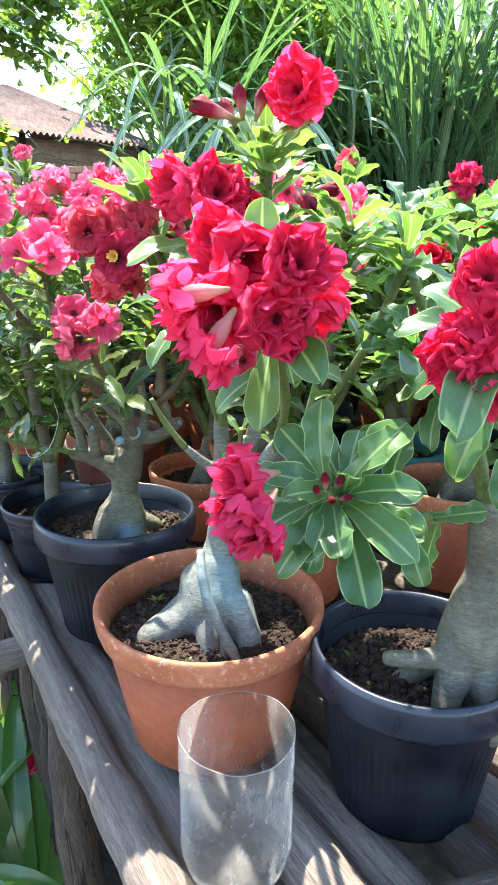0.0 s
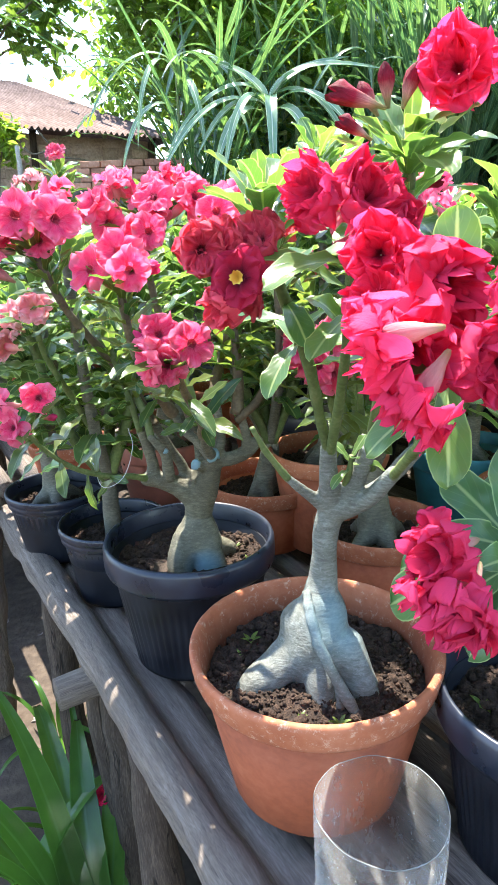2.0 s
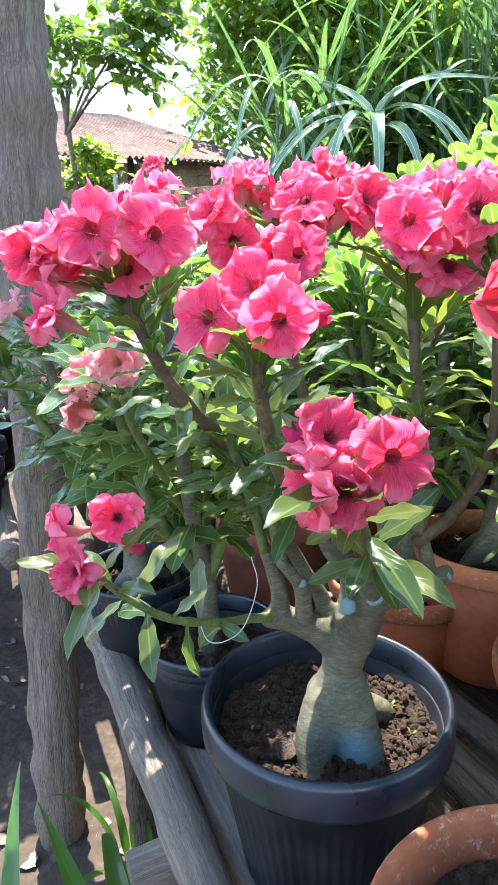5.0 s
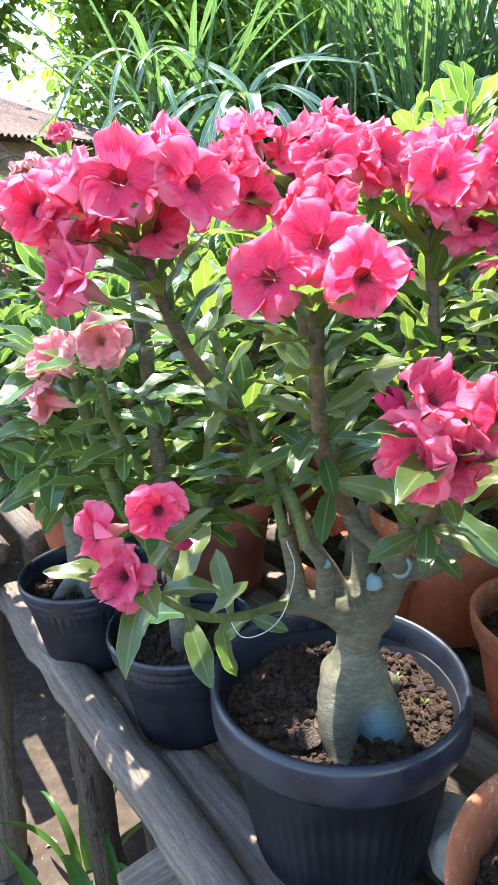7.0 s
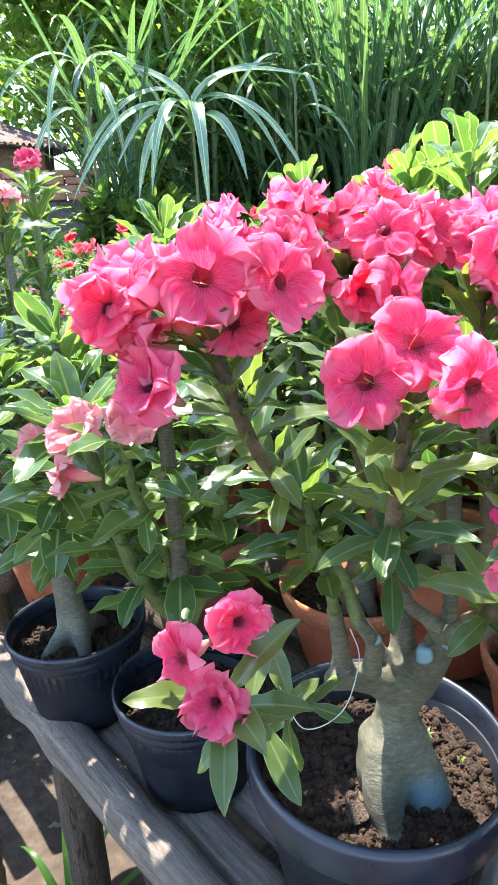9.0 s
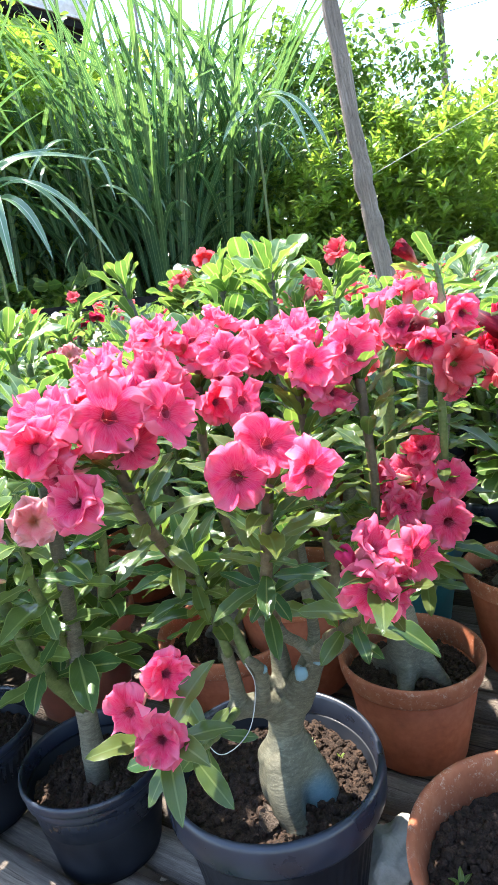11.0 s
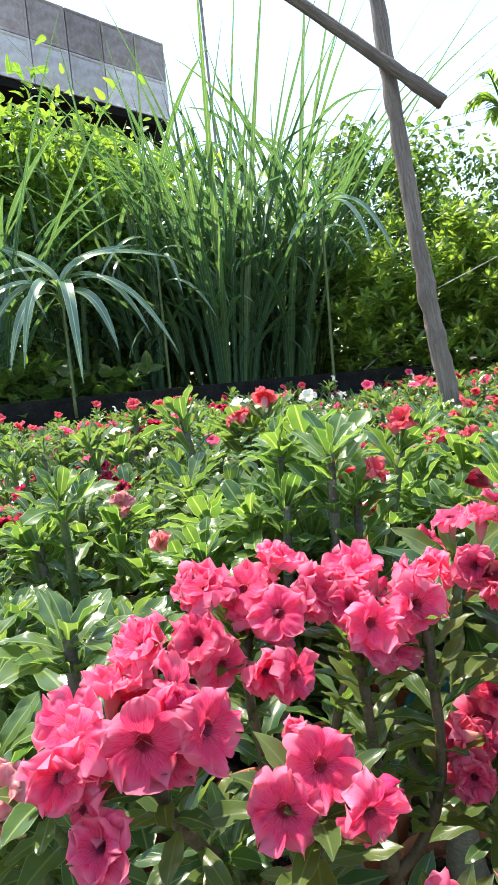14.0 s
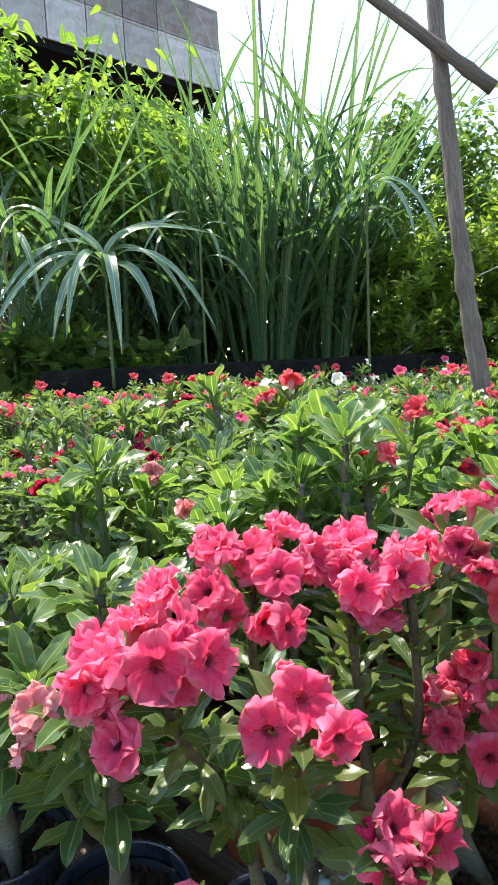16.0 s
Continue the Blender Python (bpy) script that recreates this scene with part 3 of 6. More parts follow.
def leaf_dirs(path, n, v0, spread, lift, tip_dense=0.6):
    """Base points and directions of leaves set in a spiral along a stem."""
    out = []
    T = np.gradient(path, axis=0)
    a = rng.uniform(0, 6.28)
    for k in range(n):
        f = v0 + (1 - v0) * (1 - (1 - (k + 0.5) / n) ** (1 + tip_dense))
        i = min(len(path) - 1, int(f * (len(path) - 1)))
        t = unit(T[i])
        e = unit(np.cross(t, (0.2, 0.1, 0.97)) if abs(t[2]) < 0.95 else np.cross(t, (1, 0.2, 0)))
        g = np.cross(t, e)
        a += 2.4
        rad = math.cos(a) * e + math.sin(a) * g
        up_ = lift + 0.9 * max(0, (f - 0.75)) / 0.25
        d = unit(rad * spread + t * up_ + rng.normal(0, 0.12, 3))
        out.append((path[i], d, t))
    return out


def branch(parent, pts, R, m_, leaves=None, n=0, v0=0.35, spread=1.0, lift=0.25, ls=1.0, label="", seg=9):
    path = curve(*pts, n=8)
    V, F, U = tube(path - np.array(parent.location), [r * (0.54 if r > 0.0085 else 0.68) for r in R], seg, 0.18, 70, rings=0.05)
    part("branch", mesh("branch", V, F, m_, U), parent, label)
    if leaves:
        for p, d, t in leaf_dirs(path, n, v0, spread, lift):
            put_leaf(parent, leaves, p, d, t + np.array((0, 0, 0.6)), ls * rng.uniform(0.75, 1.15))
    return path


def rosette(parent, meshes, tip, axis, n, s=1.0, open_=1.0):
    axis = unit(axis)
    e = unit(np.cross(axis, (0.3, 0.2, 0.9) if abs(axis[2]) < 0.9 else (1, 0.1, 0)))
    g = np.cross(axis, e)
    for k in range(n):
        a = k * 2.4
        f = 1 - k / n
        a += rng.uniform(-0.45, 0.45)
        d = unit((math.cos(a) * e + math.sin(a) * g) * (0.35 + 0.9 * f) * open_ + axis * (1.1 - 0.75 * f) + rng.normal(0, 0.22, 3))
        put_leaf(parent, meshes, np.asarray(tip) - axis * 0.025 * f, d, axis, s * (0.6 + 0.5 * f) * rng.uniform(0.85, 1.1))


# ---- pots and soil ----
def pot_parts(parent, kind, R, H, seg=56):
    """Body, rim and soil of a pot of rim radius R and height H, standing at the parent's origin."""
    if kind == "terracotta":
        b = 0.7 * R
        V, F = lathe([(0.001, 0.006), (b - 0.012, 0.006), (b - 0.004, 0), (b, 0.004), (0.925 * R, H - 0.026), (0.905 * R, H - 0.026), (b - 0.01, 0.016), (0.001, 0.016)], seg)
        body = part("pot", mesh("pot", V, F, M_TERRABODY), parent, "fired clay flowerpot")
        V, F = lathe([(0.9 * R, H - 0.037), (0.93 * R, H - 0.0366), (0.945 * R, H - 0.0358), (0.957 * R, H - 0.034), (0.964 * R, H - 0.031), (0.985 * R, H - 0.022), (R, H - 0.008), (0.997 * R, H - 0.002), (0.975 * R, H), (0.945 * R, H - 0.002), (0.93 * R, H - 0.008), (0.84 * R, H - 0.06), (0.86 * R, H - 0.06), (0.88 * R, H - 0.045), (0.9 * R, H - 0.037)], seg)
        part("rim", mesh("rim", V, F, M_TERRA), body, "worn clay rim with pale scuffs")
        soil_z, soil_r = H - 0.045, 0.87 * R
    else:
        m_ = {"black": M_BLACK, "smooth": M_BLACK, "teal": M_TEAL, "red": M_REDPLASTIC}[kind]
        b = 0.72 * R
        prof = [(0.001, 0.004), (b - 0.006, 0.004), (b, 0)] + [(b + (0.93 * R - b) * t, (H - 0.03) * t + 0.003) for t in np.linspace(0.02, 1, 9)] + [(0.90 * R, H - 0.03), (b - 0.005, 0.01), (0.001, 0.01)]
        V, F = lathe(prof, 240 if seg > 40 else seg, (60, 0.02, 0.02, H * 0.6) if seg > 40 and kind == "black" else None)
        body = part("pot", mesh("pot", V, F, M_BLACK_SHADED if kind in ("black", "smooth") else m_), parent, "moulded plastic flowerpot")
        if kind == "smooth":
            rim = [(0.925 * R, H - 0.031), (0.965 * R, H - 0.029), (0.97 * R, H - 0.02), (0.96 * R, H - 0.017), (0.985 * R, H - 0.015), (R, H - 0.011), (1.003 * R, H - 0.005), (0.99 * R, H), (0.965 * R, H), (0.945 * R, H - 0.005), (0.93 * R, H - 0.03), (0.84 * R, H - 0.07), (0.86 * R, H - 0.07), (0.925 * R, H - 0.031)]
        else:
            rim = [(0.93 * R, H - 0.04), (0.985 * R, H - 0.041), (R, H - 0.036), (1.005 * R, H - 0.02), (R, H - 0.007), (0.98 * R, H), (0.95 * R, H + 0.001), (0.93 * R, H - 0.004), (0.92 * R, H - 0.03), (0.82 * R, H - 0.07), (0.84 * R, H - 0.07), (0.93 * R, H - 0.04)]
        V, F = lathe(rim, seg)
        part("rim", mesh("rim", V, F, m_), body, "rolled plastic rim")
        soil_z, soil_r = H - 0.045, 0.88 * R
    rings, sg = (34, 96) if seg > 40 else (4, 14)
    sd = rng.uniform(0, 50)

    def relief(x, y):
        return soil_z + 0.008 * noise.noise(Vector((x * 24 + sd, y * 24, 0))) + 0.007 * noise.noise(Vector((x * 90, y * 90 + sd, 3))) + 0.004 * noise.noise(Vector((x * 210, y * 210 + sd, 5))) + 0.008 * (1 - math.hypot(x, y) / soil_r)

    V = [(0, 0, relief(0, 0))]
    for i in range(1, rings + 1):
        for j in range(sg):
            r, a = soil_r * i / rings, 2 * math.pi * j / sg
            x, y = r * math.cos(a), r * math.sin(a)
            z = relief(x, y)
            V.append((x, y, z))
    F = [(0, 1 + j, 1 + (j + 1) % sg) for j in range(sg)]
    F += [tuple(1 + q for q in f) for f in grid_faces(rings, sg, True)]
    soil = part("soil", mesh("soil", V, F, M_SOIL), parent, "dark crumbly potting soil")
    if seg > 40:
        ico = np.array([(x, y, z) for x in (-0.58, 0.58) for y in (-0.58, 0.58) for z in (-0.58, 0.58)] + [(0.9, 0, 0.1), (-1.1, 0.1, 0), (0, 1.0, 0), (0.1, -0.85, 0), (0, 0, 1.05), (0, 0, -0.9)])
        fi = np.array([t for c_, ring in ((8, (4, 6, 7, 5)), (9, (0, 1, 3, 2)), (10, (2, 3, 7, 6)), (11, (0, 4, 5, 1)), (12, (1, 5, 7, 3)), (13, (0, 2, 6, 4))) for t in ((c_, ring[q], ring[(q + 1) % 4]) for q in range(4))])
        ms = []
        for k in range(2600):
            r, a = soil_r * 0.98 * math.sqrt(rng.uniform()), rng.uniform(0, 6.28)
            M = np.eye(4)
            M[:3, :3] = np.array(Euler(rng.uniform(0, 6, 3)).to_matrix()) @ np.diag(rng.uniform(0.6, 1.3, 3)) * (rng.uniform(0.0008, 0.0026) + (rng.uniform(0.002, 0.0055) if k % 9 == 0 else 0))
            M[:3, 3] = r * math.cos(a), r * math.sin(a), relief(r * math.cos(a), r * math.sin(a)) + 0.0008
            ms.append(M)
        W, FF, UU = merged(ico, fi, np.zeros((14, 2)), ms)
        part("soil_crumb", mesh("soil_crumb", W, FF, M_SOIL), soil, kind="stuff")
    return soil_z


def caudex(parent, tubes, m_, voxel=0.004, thin=0.88):
    """Trunk and roots grown together from overlapping tubes, fused into one skin."""
    sets = []
    for pts, R in tubes:
        P = curve(*pts, n=6) - np.array(parent.location)
        R = np.interp(np.linspace(0, 1, len(P)), np.linspace(0, 1, len(R)), R) * thin
        a, e = unit(P[0] - P[1]) * R[0], unit(P[-1] - P[-2]) * R[-1]
        P = np.vstack([P[0] + a * 0.95, P[0] + a * 0.75, P[0] + a * 0.4, P, P[-1] + e * 0.4, P[-1] + e * 0.75, P[-1] + e * 0.95])
        R = np.concatenate([R[0] * np.array((0.3, 0.66, 0.92)), R, R[-1] * np.array((0.92, 0.66, 0.3))])
        sets.append(tube(P, R, 16, 0.14, 34))
    V, F, U = joined(sets)
    tmp = new("trunk_rough", mesh("trunk_rough", V, F, m_))
    rm = tmp.modifiers.new("fuse", "REMESH")
    rm.mode, rm.voxel_size, rm.use_smooth_shade = "VOXEL", voxel, True
    sm = tmp.modifiers.new("soften", "SMOOTH")
    sm.factor, sm.iterations = 0.5, 8
    dg = bpy.context.evaluated_depsgraph_get()
    me = bpy.data.meshes.new_from_object(tmp.evaluated_get(dg))
    bpy.data.objects.remove(tmp)
    me.name = "trunk"
    return part("trunk", me, parent, "swollen grey-green caudex")


TOP = 0.70      # height of the rack's logs


# ---- the setting ----
def sheet(name, x0, x1, y0, y1, nx, ny, fz, m_):
    xs, ys = np.linspace(x0, x1, nx), np.linspace(y0, y1, ny)
    V = [(x, y, fz(x, y)) for y in ys for x in xs]
    return new(name, mesh(name, V, grid_faces(ny, nx), m_))


def land(x, y):
    step = 1 / (1 + math.exp(-(y - 5.55) * 14))
    h = 1.42 * step
    return h + 0.03 * noise.noise(Vector((x * 2.2, y * 2.2, 0))) + 0.012 * noise.noise(Vector((x * 11, y * 11, 1)))


g = sheet("ground", -9, 9, -5, 13, 150, 150, land, M_GROUND)
tagged(g, "bare brown earth path with dry litter", "ground", kind="structure")
g = sheet("ground_far", -900, 900, 12.6, 1500, 20, 20, lambda x, y: 1.2, M_GROUND)
tagged(g, "distant ground behind the garden", "ground", kind="structure")
for nm, ax in (("ground_left", (-900, -8.8)), ("ground_right", (8.8, 900))):
    g = sheet(nm, ax[0], ax[1], -900, 12.8, 6, 6, lambda x, y: -0.02, M_GROUND)
    tagged(g, "open ground beside the garden", "ground", kind="structure")
g = sheet("ground_back", -9.2, 9.2, -900, -4.9, 6, 6, lambda x, y: -0.03, M_GROUND)
tagged(g, "open ground behind the racks", "ground", kind="structure")

# ---- the rack of logs ----
UX, VX = np.array((0.547, -0.837, 0)), np.array((0.837, 0.547, 0))
RAIL0 = np.array((-0.105, 0.568, 0.0))
rack = thing("plant_rack", tuple(RAIL0), "weathered grey log rack carrying the potted plants", "rack")


def log(parent, name, a, b, r, m_=M_WOOD, seg=14, rough=0.22, label="", bow=0.01, n=26):
    a, b = np.asarray(a, float), np.asarray(b, float)
    d = b - a
    L = np.linalg.norm(d)
    q = rng.uniform(-1, 1, 3) * bow
    ts = np.linspace(0, 1, n)
    P = np.array([(0, 0, t * L) for t in ts]) + np.outer(np.sin(ts * math.pi), (q[0], q[1], 0)) + np.outer(np.sin(ts * 9 + q[2] * 300), (bow * 0.25, bow * 0.2, 0))
    V, F, U = tube(P, [r * (0.97 + 0.1 * math.sin(7 * t + q[0] * 500)) for t in ts], seg, rough, 14, seed=float(rng.uniform(0, 90)))
    ob = part(name, mesh(name, V, F, m_), parent, label)
    M = Matrix(aim(a - np.array(parent.location) if parent else a, d, (0, 0, 1), 1, "z").tolist())
    ob.matrix_basis = M
    return ob


def on_rack(u, v, z):
    return RAIL0 + UX * u + VX * v + np.array((0, 0, z))


log(rack, "rail", on_rack(-1.28, 0, 0.655), on_rack(0.9, 0, 0.70), 0.034, n=60, label="split grey pole along the front")
log(rack, "log", on_rack(-1.2, 0.066, 0.625), on_rack(0.85, 0.066, 0.668), 0.033, n=40)
k = 0
for v in np.arange(0.15, 4.6, 0.082):
    k += 1
    log(rack, "log", on_rack(-1.25 + rng.uniform(-0.05, 0.05) - (2.2 if v > 1.2 else 0), v, 0.628 - (0.0 if v > 1.2 else 0)), on_rack(1.0 + (1.8 if v > 0.8 else 0), v, 0.668), rng.uniform(0.027, 0.036), n=24, m_=M_WOOD if k % 3 else M_DARKWOOD)
for u in (-1.05, -0.584, 0.42):
    log(rack, "crossbeam", on_rack(u, -0.065 if u == -0.584 else 0.04, 0.597 + 0.03 * u), on_rack(u, 2.6, 0.597 + 0.03 * u), 0.03, n=20)
    for v in (0.0, 1.2, 2.4):
        log(rack, "leg", on_rack(u + 0.03, v + 0.045, -0.02), on_rack(u, v + 0.045, 0.58), 0.038, M_DARKWOOD, n=12)
log(rack, "leg", on_rack(-0.22, 0.03, -0.02), on_rack(-0.33, 0.0, 0.66), 0.03, M_DARKWOOD, n=12, label="slanting prop")
log(rack, "leg", on_rack(-0.62, 0.05, -0.02), on_rack(-0.62, 0.04, 0.64), 0.042, M_DARKWOOD, n=12)
log(rack, "leg", on_rack(-0.85, 0.12, -0.02), on_rack(-0.8, 0.05, 0.64), 0.03, M_DARKWOOD, n=12)

log(rack, "log", (0.1, 0.455, 0.708), (0.62, 0.628, 0.708), 0.02, M_DARKWOOD, n=24, label="thin pole lying across the logs")

rack2 = thing("plant_rack", tuple(on_rack(-2.2, -0.5, 0)), "low log rack with more potted plants beside the path", "rack")
for v in np.arange(-0.75, 1.2, 0.1):
    log(rack2, "log", on_rack(-3.9, v, 0.61), on_rack(-1.62 - 0.25 * (v < -0.2), v, 0.61), 0.034, n=16)
for u in (-1.95, -2.9):
    log(rack2, "crossbeam", on_rack(u, -0.8, 0.54), on_rack(u, 1.2, 0.54), 0.034, n=12)
    for v in (-0.7, 0.2, 1.0):
        log(rack2, "leg", on_rack(u, v, -0.02), on_rack(u, v, 0.52), 0.04, M_DARKWOOD, n=10)

# ---- hero plants ----
def cluster(parent, kinds, pts, centre, face, s=1.0, scatter=0.5, more=0.0):
    """Flowers at the points, each turned outwards from the cluster and towards face."""
    for p in pts:
        d = unit(unit(np.asarray(p) - np.asarray(centre)) * (scatter + 0.25) + unit(face) * 0.5 + rng.normal(0, 0.36, 3))
        kinds[int(rng.integers(len(kinds)))].place(parent, p, d, s * rng.uniform(0.9, 1.1))
    for p in pts[:: max(1, int(round(1 / more)))] if more else ():
        q = np.asarray(p) * 0.7 + np.asarray(centre) * 0.3 + rng.normal(0, 0.012, 3)
        d = unit(unit(q - np.asarray(centre)) * 0.9 + unit(face) * 0.3 + rng.normal(0, 0.35, 3))
        kinds[int(rng.integers(len(kinds)))].place(parent, q, d, s * rng.uniform(0.8, 1.0))


# the terracotta pot with crimson flowers
A0 = (-0.04, 0.736, TOP)
plant = thing("potted_desert_rose", A0, "desert rose with crimson ruffled flowers in a terracotta pot", "potted plant", "desert roses on the rack")
pot_parts(plant, "terracotta", 0.146, 0.187)
caudex(plant, [
    ([(-0.031, 0.737, 0.811), (-0.033, 0.737, 0.844), (-0.038, 0.74, 0.869), (-0.038, 0.744, 0.898), (-0.032, 0.748, 0.922), (-0.031, 0.752, 0.94), (-0.029, 0.754, 0.955), (-0.028, 0.756, 0.988), (-0.026, 0.756, 1.014), (-0.02, 0.757, 1.04)], [0.04, 0.045, 0.048, 0.043, 0.031, 0.0205, 0.0175, 0.0155, 0.015, 0.016]),
    ([(-0.06, 0.735, 0.868), (-0.088, 0.72, 0.853), (-0.112, 0.706, 0.84), (-0.128, 0.698, 0.815)], [0.028, 0.024, 0.02, 0.016]),
    ([(-0.036, 0.705, 0.866), (-0.036, 0.69, 0.85), (-0.036, 0.68, 0.835)], [0.02, 0.018, 0.015]),
    ([(-0.008, 0.725, 0.88), (0.006, 0.705, 0.86), (0.015, 0.692, 0.838), (0.02, 0.685, 0.81)], [0.026, 0.019, 0.016, 0.014]),
    ([(-0.02, 0.757, 1.03), (-0.024, 0.745, 1.075), (-0.026, 0.733, 1.12)], [0.014, 0.011, 0.0095]),
    ([(-0.02, 0.757, 1.03), (0.003, 0.748, 1.07), (0.016, 0.735, 1.115)], [0.014, 0.0115, 0.0095]),
    ([(-0.018, 0.753, 1.035), (0.018, 0.735, 1.06), (0.04, 0.715, 1.095)], [0.013, 0.0105, 0.009]),
    ([(-0.018, 0.757, 1.035), (0.032, 0.765, 1.06), (0.075, 0.775, 1.1)], [0.013, 0.0105, 0.009]),
    ([(-0.02, 0.757, 1.035), (-0.045, 0.745, 1.06), (-0.07, 0.735, 1.085)], [0.01, 0.0065, 0.005]),
], M_CAUDEX_A, 0.0028, 0.97)
for pts, rr in (([(-0.05, 0.722, 0.955), (-0.047, 0.703, 0.94), (-0.04, 0.687, 0.915), (-0.026, 0.677, 0.885), (-0.01, 0.666, 0.858), (0.0, 0.66, 0.842)], [0.005, 0.006, 0.0062, 0.006, 0.0068, 0.005]),
                ([(-0.03, 0.682, 0.895), (-0.02, 0.674, 0.872), (-0.016, 0.666, 0.838)], [0.003, 0.004, 0.0045])):
    V, F, U = tube(curve(*pts, n=8) - np.array(A0), rr, 9, 0.3, 90)
    part("root", mesh("root", V, F, M_CAUDEX_A), plant, "thin root hanging down the trunk")
branch(plant, [(-0.025, 0.735, 1.11), (-0.035, 0.715, 1.15), (-0.05, 0.685, 1.22), (-0.075, 0.65, 1.29), (-0.088, 0.64, 1.35)], [0.0095, 0.0085, 0.007], M_STEM, LV_BROAD, 18, 0.45, 1.0, 0.4)
branch(plant, [(0.015, 0.737, 1.105), (0.02, 0.70, 1.18), (0.025, 0.64, 1.3), (0.02, 0.60, 1.385)], [0.0095, 0.008, 0.007], M_STEM, LV_BROAD, 30, 0.45, 1.0, 0.4)
branch(plant, [(0.038, 0.717, 1.09), (0.045, 0.62, 1.16), (0.035, 0.53, 1.22), (0.02, 0.46, 1.27)], [0.009, 0.0075, 0.006], M_STEM, LV_BROAD, 9, 0.6, 1.0, 0.3)
branch(plant, [(-0.025, 0.735, 1.11), (-0.02, 0.69, 1.17), (-0.02, 0.62, 1.25), (-0.02, 0.57, 1.31)], [0.0085, 0.007, 0.006], M_STEM, LV_BROAD, 9, 0.6, 1.0, 0.3)
branch(plant, [(0.073, 0.775, 1.095), (0.09, 0.79, 1.16), (0.1, 0.80, 1.28)], [0.009, 0.0075, 0.006], M_STEM, LV_BROAD, 16, 0.5)
branch(plant, [(-0.068, 0.735, 1.083), (-0.09, 0.727, 1.115), (-0.105, 0.72, 1.145)], [0.006, 0.005, 0.004], M_STEM)
branch(plant, [(0.073, 0.775, 1.095), (0.11, 0.765, 1.13), (0.15, 0.77, 1.22)], [0.009, 0.0075, 0.006], M_STEM, LV_BROAD, 14, 0.5)
branch(plant, [(-0.012, 0.755, 1.05), (-0.004, 0.74, 1.085), (-0.002, 0.73, 1.11)], [0.006, 0.004], M_STEM, LV_BROAD, 5, 0.6, ls=0.5)
rosette(plant, LV_BROAD, (-0.088, 0.64, 1.36), (0.1, -0.1, 1), 12, 1.0, 0.75)
rosette(plant, LV_BROAD, (0.02, 0.60, 1.39), (0.1, -0.1, 1), 12, 0.9)
rosette(plant, LV_BROAD, (0.1, 0.62, 1.33), (0.2, -0.1, 1), 15, 1.15)
rosette(plant, LV_BROAD, (0.06, 0.66, 1.30), (0.1, -0.2, 1), 11, 1.1)
rosette(plant, LV_BROAD, (0.16, 0.66, 1.31), (0.2, -0.2, 1), 11, 1.1)
branch(plant, [(0.1, 0.765, 1.13), (0.14, 0.71, 1.22), (0.16, 0.66, 1.3)], [0.009, 0.007], M_STEM)
branch(plant, [(0.02, 0.69, 1.2), (0.06, 0.66, 1.26), (0.1, 0.62, 1.33)], [0.009, 0.007], M_STEM)
cluster(plant, [F_RED], [(0.046, 0.582, 1.43)], (0.02, 0.62, 1.41), (0.1, -1, 0.2), 1.0)
put_buds(plant, "red_furled", 1.0, (((0.0, 0.588, 1.408), (-0.9, -0.2, 0.25)),))
put_buds(plant, "red", 1.0, (((0.002, 0.59, 1.408), (-0.15, -0.2, 1)), ((0.012, 0.592, 1.408), (0.3, -0.2, 1)), ((-0.004, 0.597, 1.405), (-0.5, 0.2, 0.9))))
cluster(plant, [F_RED], [(-0.015, 0.545, 1.349), (-0.052, 0.56, 1.353), (-0.015, 0.505, 1.313), (-0.015, 0.495, 1.286)], (0.0, 0.6, 1.29), (-0.2, -1, 0.1), 0.9, more=0.5)
cluster(plant, [F_RED], [(0.043, 0.41, 1.296), (0.031, 0.41, 1.262), (-0.009, 0.43, 1.265), (0.055, 0.425, 1.268), (0.012, 0.445, 1.298)], (0.02, 0.47, 1.275), (0.1, -1, -0.1), 0.9)
F_RED.place(plant, (-0.03, 0.41, 1.275), (-0.95, 0.05, -0.15), 0.8)
F_RED.place(plant, (-0.012, 0.405, 1.242), (-0.55, -0.2, -0.85), 0.8)
F_DARK.place(plant, (-0.105, 0.575, 1.299), (-0.1, -1, 0.05), 0.82)
cluster(plant, [F_DARKD], [(-0.133, 0.59, 1.319), (-0.122, 0.595, 1.276), (-0.09, 0.60, 1.325)], (-0.1, 0.63, 1.29), (-0.3, -1, 0.1), 0.9, more=1)

